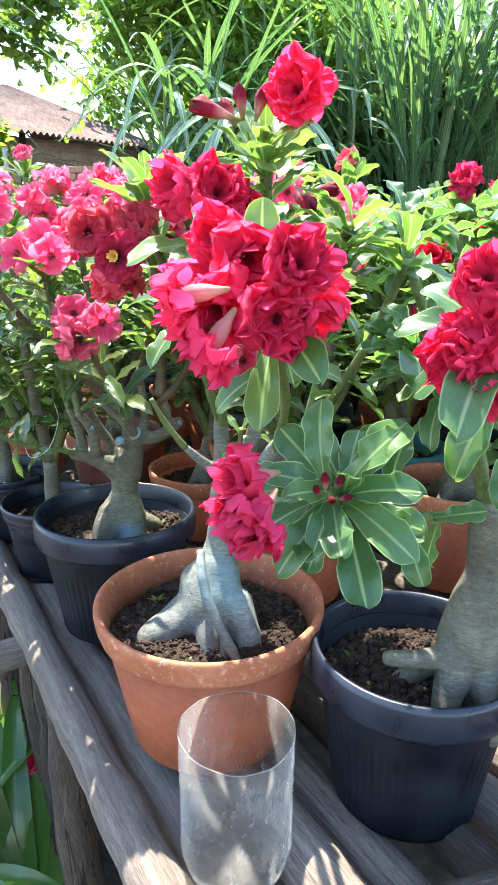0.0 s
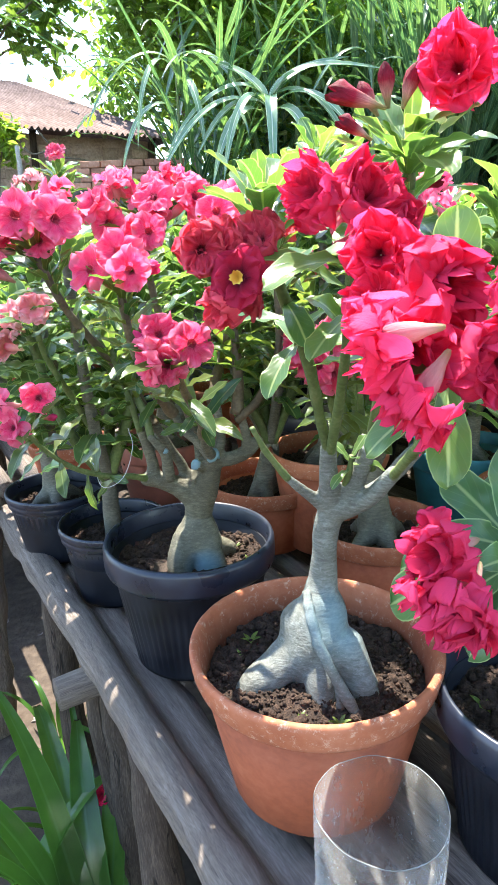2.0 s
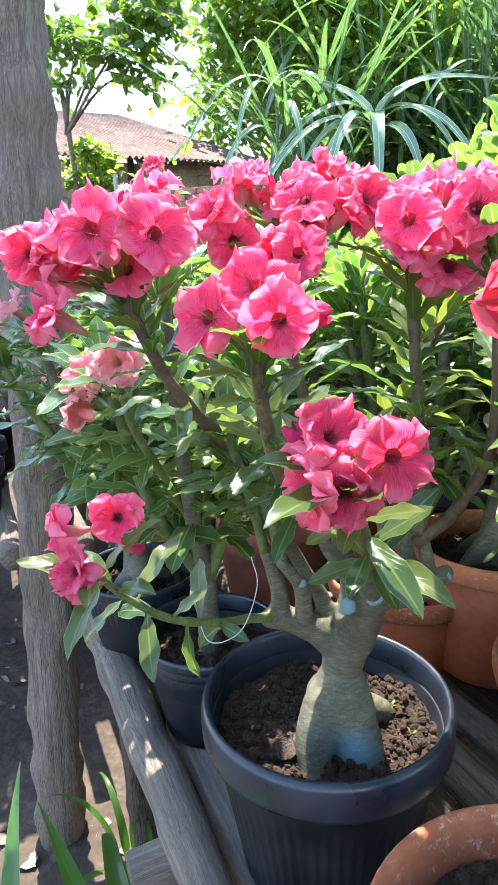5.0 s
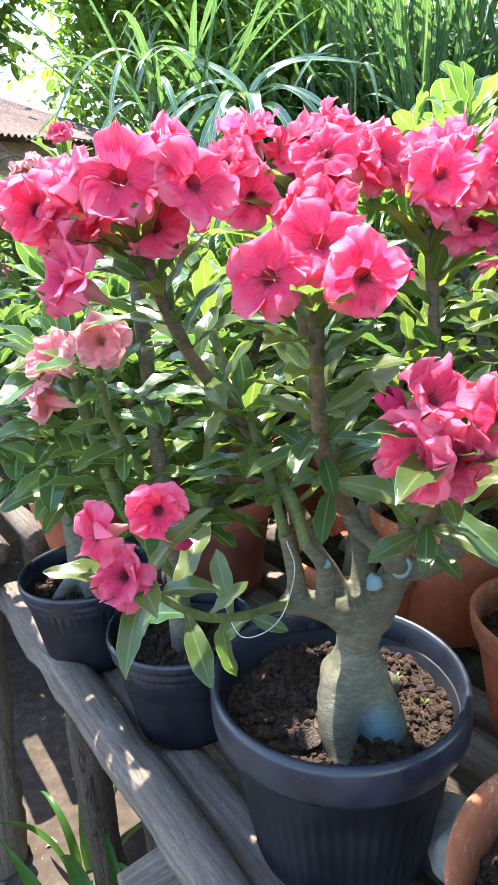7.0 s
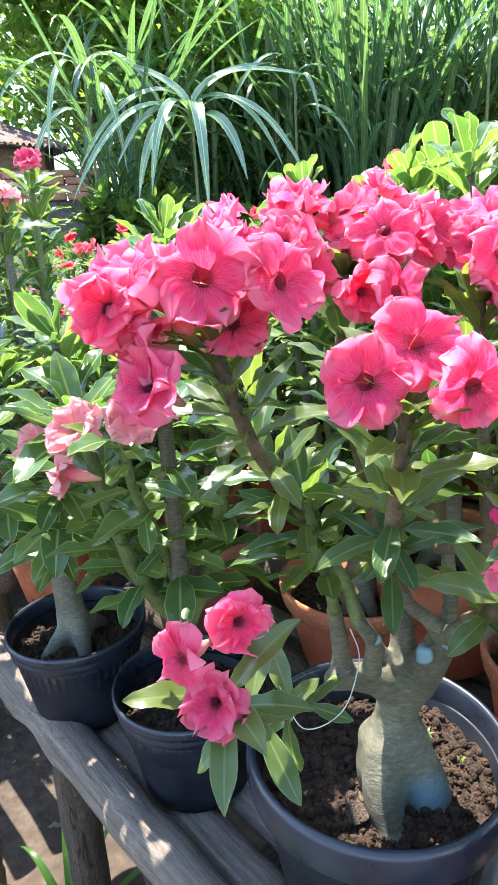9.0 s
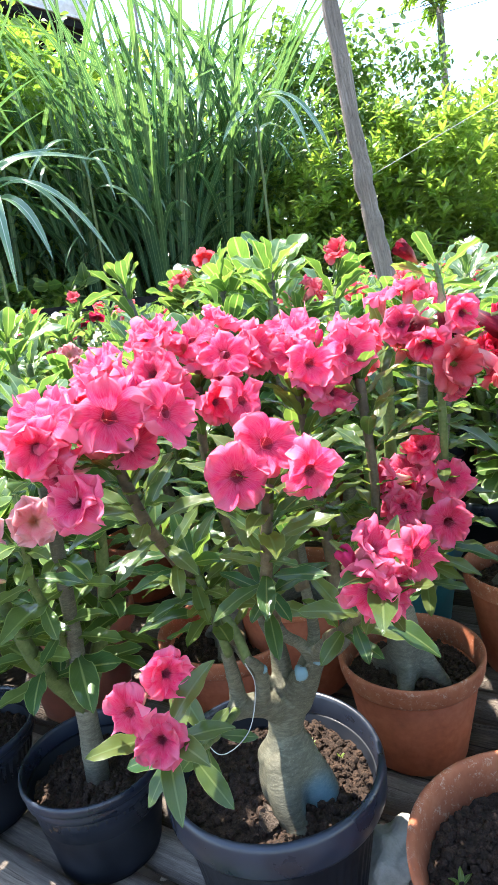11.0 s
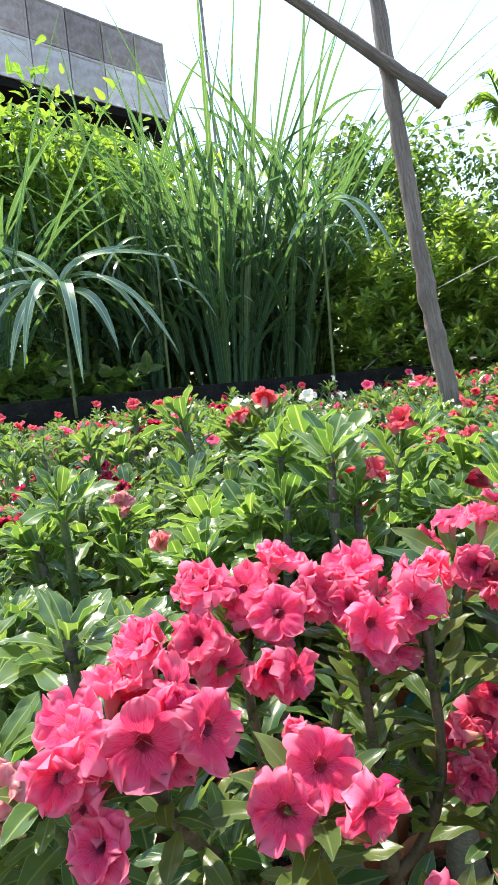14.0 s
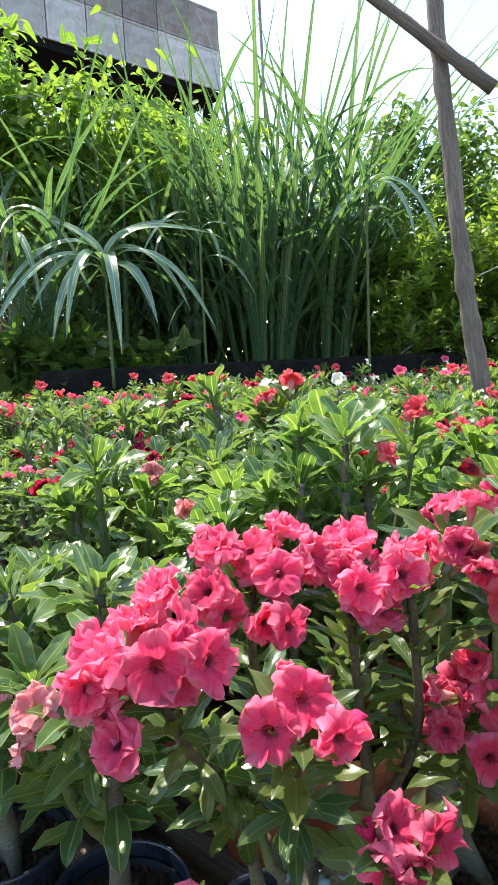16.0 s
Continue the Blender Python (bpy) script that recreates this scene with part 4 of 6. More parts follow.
# the dark pot with pink flowers
B0 = (-0.22, 0.994, TOP)
plant = thing("potted_desert_rose", B0, "desert rose covered in pink flowers in a dark plastic pot", "potted plant", "desert roses on the rack")
pot_parts(plant, "black", 0.133, 0.199)
caudex(plant, [
    ([(-0.205, 0.977, 0.82), (-0.206, 0.977, 0.856), (-0.206, 0.979, 0.881), (-0.205, 0.982, 0.901), (-0.203, 0.984, 0.916), (-0.202, 0.986, 0.934), (-0.2, 0.985, 0.949), (-0.199, 0.982, 0.97)], [0.032, 0.036, 0.041, 0.0385, 0.031, 0.021, 0.022, 0.027]),
    ([(-0.222, 0.968, 0.9), (-0.228, 0.945, 0.874), (-0.228, 0.932, 0.855), (-0.222, 0.914, 0.828)], [0.022, 0.02, 0.0165, 0.0145]),
    ([(-0.19, 0.965, 0.892), (-0.184, 0.955, 0.868), (-0.184, 0.952, 0.835)], [0.022, 0.0255, 0.024]),
    ([(-0.205, 1.0, 0.88), (-0.17, 1.02, 0.86), (-0.155, 1.03, 0.84)], [0.022, 0.018, 0.015]),
    ([(-0.205, 0.98, 0.966), (-0.228, 0.972, 0.986), (-0.25, 0.965, 0.998), (-0.271, 0.958, 1.003)], [0.02, 0.0155, 0.0136, 0.0105]),
    ([(-0.262, 0.965, 1.005), (-0.263, 0.965, 1.032), (-0.272, 0.95, 1.08)], [0.0105, 0.009, 0.0076]),
    ([(-0.237, 0.955, 1.009), (-0.239, 0.945, 1.046), (-0.255, 0.935, 1.073)], [0.0095, 0.0076, 0.0062]),
    ([(-0.215, 0.985, 0.984), (-0.223, 0.99, 1.012), (-0.24, 0.985, 1.044), (-0.254, 0.965, 1.085)], [0.011, 0.009, 0.0075, 0.0068]),
    ([(-0.197, 0.985, 0.97), (-0.194, 0.993, 1.007), (-0.195, 0.997, 1.038), (-0.205, 0.998, 1.075)], [0.018, 0.013, 0.011, 0.009]),
    ([(-0.19, 0.975, 0.975), (-0.178, 0.96, 1.012), (-0.17, 0.952, 1.036)], [0.021, 0.0165, 0.0135]),
    ([(-0.174, 0.947, 1.04), (-0.193, 0.94, 1.067), (-0.21, 0.935, 1.084), (-0.222, 0.935, 1.11)], [0.009, 0.007, 0.0066, 0.006]),
    ([(-0.168, 0.955, 1.034), (-0.146, 0.955, 1.034), (-0.122, 0.957, 1.045), (-0.107, 0.96, 1.059)], [0.012, 0.0108, 0.0102, 0.008]),
    ([(-0.167, 0.96, 1.039), (-0.16, 0.965, 1.062), (-0.165, 0.965, 1.115)], [0.009, 0.0075, 0.0066]),
    ([(-0.123, 0.955, 1.048), (-0.125, 0.955, 1.075), (-0.132, 0.953, 1.105)], [0.0085, 0.007, 0.0062]),
    ([(-0.17, 0.945, 1.04), (-0.178, 0.925, 1.06), (-0.176, 0.895, 1.09)], [0.009, 0.0075, 0.0065]),
    ([(-0.183, 0.955, 1.02), (-0.194, 0.94, 1.03)], [0.0095, 0.0085]),
], M_CAUDEX_B, 0.0025, 0.97)
for p, d, r_ in (((-0.196, 0.938, 1.032), (-0.5, -0.75, 0.25), 0.0075), ((-0.172, 0.94, 1.045), (-0.1, -0.9, 0.4), 0.0095), ((-0.274, 0.957, 1.003), (-0.9, -0.3, 0.1), 0.007), ((-0.238, 0.941, 1.052), (0.1, -0.9, 0.4), 0.005), ((-0.106, 0.958, 1.059), (0.8, -0.3, 0.5), 0.006)):
    V, F, U = tube(np.array([(0, 0, -0.006), (0, 0, 0.0015), (0, 0, 0.0035), (0, 0, 0.0042)]), [r_, r_, r_ * 0.8, r_ * 0.3], 14, 0.4, 150)
    ob = part("sealed_cut", mesh("sealed_cut", V, F, M_BLUE), plant, "pruning cut painted pale blue")
    ob.matrix_basis = Matrix(aim(np.array(p) - np.array(B0), d, (0, 0, 1), 1, "z").tolist())
FK = (-0.212, 0.973, 1.0)
branch(plant, [(-0.268, 0.958, 1.004), (-0.285, 0.93, 1.018), (-0.31, 0.90, 1.03), (-0.34, 0.86, 1.055), (-0.365, 0.83, 1.09), (-0.378, 0.81, 1.12)], [0.008, 0.006, 0.005, 0.004], M_STEM, LV_NARROW, 15, 0.3, 1.0, 0.0, 1.0)
branch(plant, [(-0.272, 0.945, 1.08), (-0.285, 0.94, 1.14), (-0.3, 0.93, 1.2)], [0.009, 0.007, 0.006], M_STEM, LV_NARROW, 18, 0.3, 1.0, 0.55)
branch(plant, [(-0.222, 0.935, 1.108), (-0.23, 0.92, 1.125), (-0.24, 0.9, 1.15), (-0.252, 0.86, 1.21), (-0.255, 0.83, 1.285)], [0.017, 0.013, 0.011, 0.009], M_BROWNSTEM, LV_NARROW, 37, 0.4, 1.0, 0.6)
branch(plant, [(-0.254, 0.957, 1.085), (-0.262, 0.96, 1.1), (-0.29, 0.95, 1.16), (-0.34, 0.90, 1.25), (-0.365, 0.875, 1.325)], [0.017, 0.013, 0.01, 0.009], M_BROWNSTEM, LV_NARROW, 45, 0.35, 1.0, 0.6)
branch(plant, [(-0.2, 0.998, 1.06), (-0.21, 1.0, 1.09), (-0.23, 1.0, 1.18), (-0.25, 0.99, 1.28), (-0.25, 0.98, 1.36)], [0.017, 0.013, 0.01, 0.009], M_BROWNSTEM, LV_NARROW, 45, 0.35, 1.0, 0.6)
branch(plant, [(-0.135, 0.955, 1.10), (-0.132, 0.957, 1.14), (-0.135, 0.965, 1.2), (-0.145, 0.97, 1.34)], [0.018, 0.015, 0.013, 0.01, 0.009], M_BROWNSTEM, LV_NARROW, 45, 0.45, 1.0, 0.6)
branch(plant, [(-0.177, 0.9, 1.085), (-0.176, 0.885, 1.097), (-0.175, 0.87, 1.11), (-0.185, 0.80, 1.17), (-0.19, 0.775, 1.205)], [0.016, 0.012, 0.009, 0.007], M_BROWNSTEM, LV_NARROW, 27, 0.4, 1.0, 0.6)
branch(plant, [(-0.17, 0.96, 1.115), (-0.165, 0.99, 1.15), (-0.15, 1.03, 1.2), (-0.1, 1.05, 1.3)], [0.016, 0.012, 0.009], M_BROWNSTEM, LV_NARROW, 37, 0.4, 1.0, 0.55)
branch(plant, [(-0.135, 0.953, 1.09), (-0.1, 0.945, 1.13), (-0.075, 0.945, 1.2), (-0.08, 0.95, 1.35)], [0.012, 0.01, 0.008], M_BROWNSTEM, LV_NARROW, 31, 0.4, 1.0, 0.55)
branch(plant, [(-0.255, 0.937, 1.07), (-0.265, 0.945, 1.11), (-0.3, 0.97, 1.17), (-0.33, 1.0, 1.27)], [0.01, 0.008, 0.006], M_STEM, LV_NARROW, 18, 0.3, 1.0, 0.55)
cluster(plant, [F_PINK, F_PINKD], [(-0.369, 0.839, 1.365), (-0.323, 0.844, 1.36), (-0.413, 0.879, 1.372), (-0.423, 0.85, 1.35)], (-0.365, 0.88, 1.33), (-0.1, -0.8, 0.35), more=1)
cluster(plant, [F_PINK, F_PINKD], [(-0.415, 0.851, 1.326), (-0.356, 0.932, 1.394), (-0.378, 0.915, 1.375), (-0.336, 0.884, 1.378)], (-0.365, 0.88, 1.33), (-0.2, -0.6, 0.5), more=1)
cluster(plant, [F_PINK, F_PINKD], [(-0.291, 0.993, 1.412), (-0.252, 0.98, 1.405), (-0.23, 0.945, 1.388), (-0.179, 0.978, 1.389), (-0.307, 0.94, 1.382), (-0.195, 1.015, 1.414), (-0.232, 0.911, 1.345)], (-0.25, 0.985, 1.35), (-0.1, -0.7, 0.4), more=1)
cluster(plant, [F_PINK, F_PINKD], [(-0.129, 0.998, 1.401), (-0.153, 0.962, 1.374), (-0.144, 0.931, 1.353), (-0.085, 0.953, 1.394), (-0.1, 0.929, 1.372), (-0.115, 0.945, 1.33)], (-0.125, 0.98, 1.34), (0, -0.7, 0.4), more=1)
cluster(plant, [F_PINK], [(-0.286, 0.818, 1.304), (-0.234, 0.792, 1.301), (-0.252, 0.825, 1.323)], (-0.255, 0.845, 1.285), (-0.05, -0.8, 0.35), scatter=0.7)
cluster(plant, [F_PINKD], [(-0.244, 0.872, 1.312), (-0.2, 0.764, 1.238), (-0.214, 0.757, 1.208), (-0.194, 0.755, 1.204)], (-0.2, 0.80, 1.21), (0, -0.9, 0.1), 0.9)
F_PINK.place(plant, (-0.166, 0.756, 1.227), (0.2, -1, 0.1), 0.9)
cluster(plant, [F_PINK, F_PINKD], [(-0.402, 0.802, 1.153), (-0.363, 0.825, 1.158), (-0.384, 0.787, 1.132)], (-0.375, 0.83, 1.13), (-0.2, -0.9, 0.2), 0.85)

put_buds(plant, "pink_furled", 1.0, (((-0.352, 0.862, 1.35), (0.25, -0.3, 1)), ((-0.243, 0.82, 1.295), (0.9, -0.35, 0.25)), ((-0.205, 0.785, 1.205), (-0.5, -0.3, 0.9))))
put_buds(plant, "pink", 0.9, (((-0.34, 0.865, 1.36), (0.4, -0.3, 0.8)), ((-0.262, 0.975, 1.39), (0.1, -0.3, 1)), ((-0.362, 0.83, 1.13), (0.7, -0.3, 0.2)), ((-0.12, 0.965, 1.375), (0.2, -0.4, 1))))
V, F, U = leaf_arrays(0.032, 0.011, "lance", 0.5, 0.9, 0.3, 6, 4)
ob = part("dry_leaf", mesh("dry_leaf", V, F, M_DARKWOOD, U), plant, "curled grey dead leaf on the soil")
ob.matrix_basis = Matrix(aim(np.array((-0.262, 0.935, 0.858)) - np.array(B0), (0.25, 0.3, 0.45), (-0.2, -0.9, 0.4)).tolist())
V, F, U = tube(curve((-0.33, 0.90, 1.05), (-0.315, 0.885, 1.02), (-0.285, 0.88, 1.035), (-0.27, 0.885, 1.075), (-0.275, 0.89, 1.1), n=8) - np.array(B0), [0.00045, 0.00045], 6)
part("string", mesh("string", V, F, M_STRING, U), plant, "loose white string tied to a branch")

# the dark pot with big leaves and crimson flowers
J0 = (0.206, 0.662, 0.676)
plant = thing("potted_desert_rose", J0, "broad-leaved desert rose with crimson flowers in a ribbed dark pot", "potted plant", "desert roses on the rack")
pot_parts(plant, "black", 0.121, 0.2)
caudex(plant, [
    ([(0.268, 0.64, 0.8), (0.263, 0.64, 0.842), (0.261, 0.642, 0.881), (0.264, 0.645, 0.915), (0.27, 0.648, 0.948), (0.272, 0.65, 0.985), (0.265, 0.65, 1.05)], [0.0345, 0.038, 0.039, 0.035, 0.029, 0.0245, 0.019]),
    ([(0.235, 0.63, 0.886), (0.205, 0.617, 0.884), (0.165, 0.61, 0.888)], [0.016, 0.0115, 0.0095]),
    ([(0.24, 0.617, 0.867), (0.228, 0.6, 0.845), (0.22, 0.585, 0.815)], [0.022, 0.017, 0.014]),
    ([(0.269, 0.617, 0.864), (0.272, 0.6, 0.845), (0.276, 0.585, 0.815)], [0.02, 0.016, 0.014]),
    ([(0.235, 0.645, 0.87), (0.21, 0.648, 0.852), (0.19, 0.652, 0.825)], [0.015, 0.015, 0.015]),
], M_CAUDEX, 0.003, 0.97)
FK = (0.262, 0.65, 1.05)
branch(plant, [FK, (0.22, 0.60, 1.06), (0.16, 0.54, 1.08), (0.10, 0.49, 1.11), (0.07, 0.46, 1.13)], [0.016, 0.012, 0.009, 0.007], M_STEM, LV_BIG, 14, 0.35, 1.0, 0.0)
rosette(plant, LV_BIG, (0.085, 0.475, 1.125), (-0.2, -0.6, 0.6), 17, 1.15, 1.3)
branch(plant, [FK, (0.24, 0.64, 1.12), (0.2, 0.62, 1.18), (0.165, 0.6, 1.225)], [0.015, 0.011, 0.008], M_STEM, LV_BIG, 17, 0.4)
rosette(plant, LV_BIG, (0.16, 0.60, 1.23), (-0.1, -0.2, 1), 14, 1.0)
branch(plant, [FK, (0.26, 0.6, 1.12), (0.22, 0.52, 1.2), (0.185, 0.46, 1.25)], [0.015, 0.011, 0.008], M_STEM, LV_BIG, 17, 0.4)
branch(plant, [FK, (0.25, 0.7, 1.15), (0.2, 0.74, 1.25), (0.17, 0.74, 1.34)], [0.015, 0.011, 0.008], M_STEM, LV_BIG, 16, 0.4)
rosette(plant, LV_BIG, (0.17, 0.74, 1.35), (0, -0.1, 1), 9, 1.0)
branch(plant, [FK, (0.32, 0.7, 1.12), (0.33, 0.72, 1.25), (0.31, 0.72, 1.36)], [0.015, 0.011, 0.008], M_STEM, LV_BIG, 16, 0.4)
rosette(plant, LV_BIG, (0.31, 0.72, 1.37), (0, -0.1, 1), 14, 1.0)
cluster(plant, [F_RED], [(0.163, 0.432, 1.289), (0.16, 0.43, 1.251), (0.17, 0.425, 1.222), (0.147, 0.435, 1.235), (0.19, 0.44, 1.26)], (0.18, 0.48, 1.25), (-0.1, -1, 0.1), 0.85)
cluster(plant, [F_RED], [(0.008, 0.42, 1.155), (0.018, 0.4, 1.128), (0.004, 0.41, 1.128)], (0.06, 0.45, 1.13), (-0.9, -0.15, -0.45), 0.85, scatter=0.2)
put_buds(plant, "red", 0.7, (((0.155, 0.585, 1.245), (-0.2, -0.3, 1)), ((0.168, 0.59, 1.245), (0.4, -0.2, 1)), ((0.16, 0.58, 1.235), (0.0, -0.6, 0.7))))
put_buds(plant, "red", 0.58, (((0.066, 0.45, 1.132), (-0.35, -0.5, 0.8)), ((0.076, 0.455, 1.135), (0.35, -0.3, 0.8)), ((0.072, 0.446, 1.13), (0.1, -0.8, 0.4)), ((0.07, 0.452, 1.135), (-0.1, -0.2, 1)), ((0.078, 0.45, 1.13), (0.7, -0.5, 0.4))))


def sprout(x, y, z, n, L, label):
    sp = thing("seedling", (x, y, z), label, "weed", "weeds in the pots")
    for k in range(n):
        a = k * 2.4
        V, F, U = leaf_arrays(L, L * 0.16, "lance", 0.3, 0.7, 0, 5, 2)
        ob = part("leaf", mesh("leaf", V, F, L_BUSH, U), sp)
        ob.matrix_basis = Matrix(aim((0, 0, 0), (math.cos(a) * 0.8, math.sin(a) * 0.8, 0.9), (0, 0, 1), rng.uniform(0.7, 1.1)).tolist())


for x, y, n, L in ((-0.118, 0.79, 5, 0.016), (-0.13, 0.765, 4, 0.011), (-0.02, 0.645, 5, 0.015), (0.035, 0.655, 3, 0.01), (-0.06, 0.655, 4, 0.01)):
    sprout(x, y, 0.843, n, L, "tiny green weed sprouting in the clay pot's soil")
for x, y, n, L in ((0.14, 0.68, 5, 0.02), (0.17, 0.70, 3, 0.014), (0.15, 0.585, 4, 0.014)):
    sprout(x, y, 0.833, n, L, "small weed sprouting in the dark pot's soil")
for x, y, n, L in ((-0.15, 1.03, 4, 0.012), (-0.13, 0.99, 3, 0.01)):
    sprout(x, y, 0.857, n, L, "small weed in the dark pot under pink flowers")


# ---- other potted plants ----
def field_plant(at, potkind, R, H, height, leaves, lm, flowers, nbr, label, dense=1.0, seg=24, nfl=3, width=1.0, slim=False):
    """A whole potted plant; its leaves are one part of many, its flowers parts."""
    pl = thing("potted_desert_rose", at, label, "potted plant", "desert roses in the garden")
    base = np.array(at)
    pot_parts(pl, potkind, R, H, seg)
    z0 = H - 0.05
    r0 = rng.uniform(0.026, 0.04)
    lean = rng.uniform(-0.02, 0.02, 2)
    fork = base + (lean[0], lean[1], z0 + 0.11 + 0.06 * rng.uniform())
    tubes = [([base + (0, 0, z0 - 0.03), base + (lean[0] * 0.3, lean[1] * 0.3, z0 + 0.04), fork], [r0 * 1.2, r0, r0 * 0.65] if not slim else [0.024, 0.021, 0.018])]
    for k in range(0 if slim else 4):
        a = k * 1.57 + rng.uniform(0, 1)
        tubes.append(([base + (0, 0, z0 + 0.05), base + (0.05 * math.cos(a), 0.05 * math.sin(a), z0 + 0.015), base + (0.075 * math.cos(a), 0.075 * math.sin(a), z0 - 0.02)], [r0 * 0.7, r0 * 0.45, r0 * 0.3]))
    caudex(pl, tubes, M_CAUDEX, 0.005, 0.85)
    mats_, tips = [], []
    a0 = rng.uniform(0, 6.28)
    for k in range(nbr):
        a = a0 + 2 * math.pi * k / nbr + rng.uniform(-0.3, 0.3)
        rr = rng.uniform(0.05, 0.125) * width
        hh = height * rng.uniform(0.78, 1.0)
        tip = base + (rr * math.cos(a), rr * math.sin(a), hh)
        midp = fork + (tip - fork) * 0.4 + np.array((math.cos(a), math.sin(a), 0)) * 0.025
        path = curve(fork, midp, tip, n=6)
        V, F, U = tube(path - base, [0.013, 0.01, 0.007], 7, 0.15, 60)
        part("branch", mesh("branch", V, F, M_STEM if k % 2 else M_CAUDEX, U), pl)
        for p, d, t in leaf_dirs(path, int(24 * dense), 0.28, 1.0, 0.4, 0.4):
            mats_.append(aim(p - base, d, t + np.array((0, 0, 0.7)), rng.uniform(0.7, 1.15)))
        ax = unit(np.array((0.35 * math.cos(a), 0.35 * math.sin(a), 1)) + rng.normal(0, 0.15, 3))
        e = unit(np.cross(ax, (1, 0.1, 0))); g_ = np.cross(ax, e)
        for q in range(int(12 * dense)):
            f = 1 - q / (12 * dense)
            d = unit((math.cos(q * 2.4) * e + math.sin(q * 2.4) * g_) * (0.3 + 0.75 * f) + ax * (1.3 - 0.85 * f) + rng.normal(0, 0.22, 3))
            mats_.append(aim(tip - base - ax * 0.02 * f, d, ax, rng.uniform(0.75, 1.05) * (0.6 + 0.5 * f)))
        tips.append((tip, ax))
    third = np.array_split(np.array(mats_)[rng.permutation(len(mats_))], 3)
    sets = []
    for q, ms in enumerate(third):
        sets.append(merged(*leaf_arrays(*leaves[:2], leaves[2], 0.3, (0.1 + 0.25 * q) if leaves[2] == "obovate" else 0.15 + 0.28 * q, leaves[3], *((11, 4) if seg > 40 else (9, 4) if seg > 17 else (7, 2)), q), ms))
    V, F, U = joined(sets)
    part("foliage", mesh("foliage", V, F, lm, U), pl, kind="stuff")
    for q in range(nfl):
        tip, ax = tips[q % len(tips)]
        d = unit(np.array((rng.uniform(-0.7, 0.7), rng.uniform(-1, 0.1), 0.7)))
        flowers[q % len(flowers)].place(pl, tip + ax * 0.03 + d * 0.03, d, rng.uniform(0.85, 1.1))
    return pl


OBW = (0.09, 0.026, "obovate", 0.14)
OBO, LAN, WAV = (0.105, 0.022, "obovate", 0.18), (0.1, 0.0145, "oblance", 0.2), (0.1, 0.0165, "oblance", 0.2)
hero = [
    ((-0.407, 1.231, 0.668), "smooth", 0.106, 0.155, 0.68, WAV, L_FIELD, [F_PALE], 6, "wavy-leaved desert rose in a small dark plastic pot", 1.1, 0, 1.3),
    ((-0.585, 1.42, 0.665), "smooth", 0.112, 0.157, 0.60, WAV, L_FIELD, [F_PALE], 9, "bushy desert rose with pale pink flowers in a dark pot", 1.2, 4, 1.9),
    ((-0.11, 1.43, 0.68), "terracotta", 0.134, 0.155, 0.74, OBO, L_BROAD, [F_PINK], 6, "desert rose with knotted roots in a clay pot", 1.0, 0, 1.2),
    ((0.03, 1.40, 0.69), "terracotta", 0.13, 0.22, 0.78, OBO, L_BROAD, [F_CORAL], 7, "desert rose in a terracotta pot on the logs", 1.0, 3, 1.3),
    ((0.098, 1.14, 0.676), "terracotta", 0.117, 0.178, 0.72, LAN, L_NARROW, [F_PINKD, F_PINK], 5, "desert rose with rose-pink flowers in a clay pot", 0.6, 6, 1.0),
    ((0.40, 1.17, TOP), "terracotta", 0.12, 0.2, 0.72, OBW, L_BROAD, [F_RED], 6, "desert rose with wilted red flowers in a clay pot", 1.0, 5, 1.1),
    ((0.45, 0.87, TOP), "terracotta", 0.115, 0.2, 0.68, OBW, L_BIG, [F_RED], 7, "broad-leaved desert rose in a clay pot on the logs", 1.1, 1, 1.2),
    ((0.34, 1.46, 0.69), "teal", 0.125, 0.2, 0.78, OBO, L_BROAD, [F_CORAL], 7, "leafy desert rose in a teal plastic pot", 1.0, 2, 1.2),
    ((-0.37, 1.62, 0.675), "red", 0.125, 0.2, 0.74, OBO, L_BROAD, [F_PALE], 6, "desert rose in a brick-red plastic pot", 1.0, 2, 1.2),
    ((-0.69, 1.84, 0.65), "terracotta", 0.12, 0.16, 0.9, LAN, L_FIELD, [F_PALE, F_PINKD], 6, "tall desert rose with faded pink flowers in a clay pot", 1.2, 9, 1.1),
]
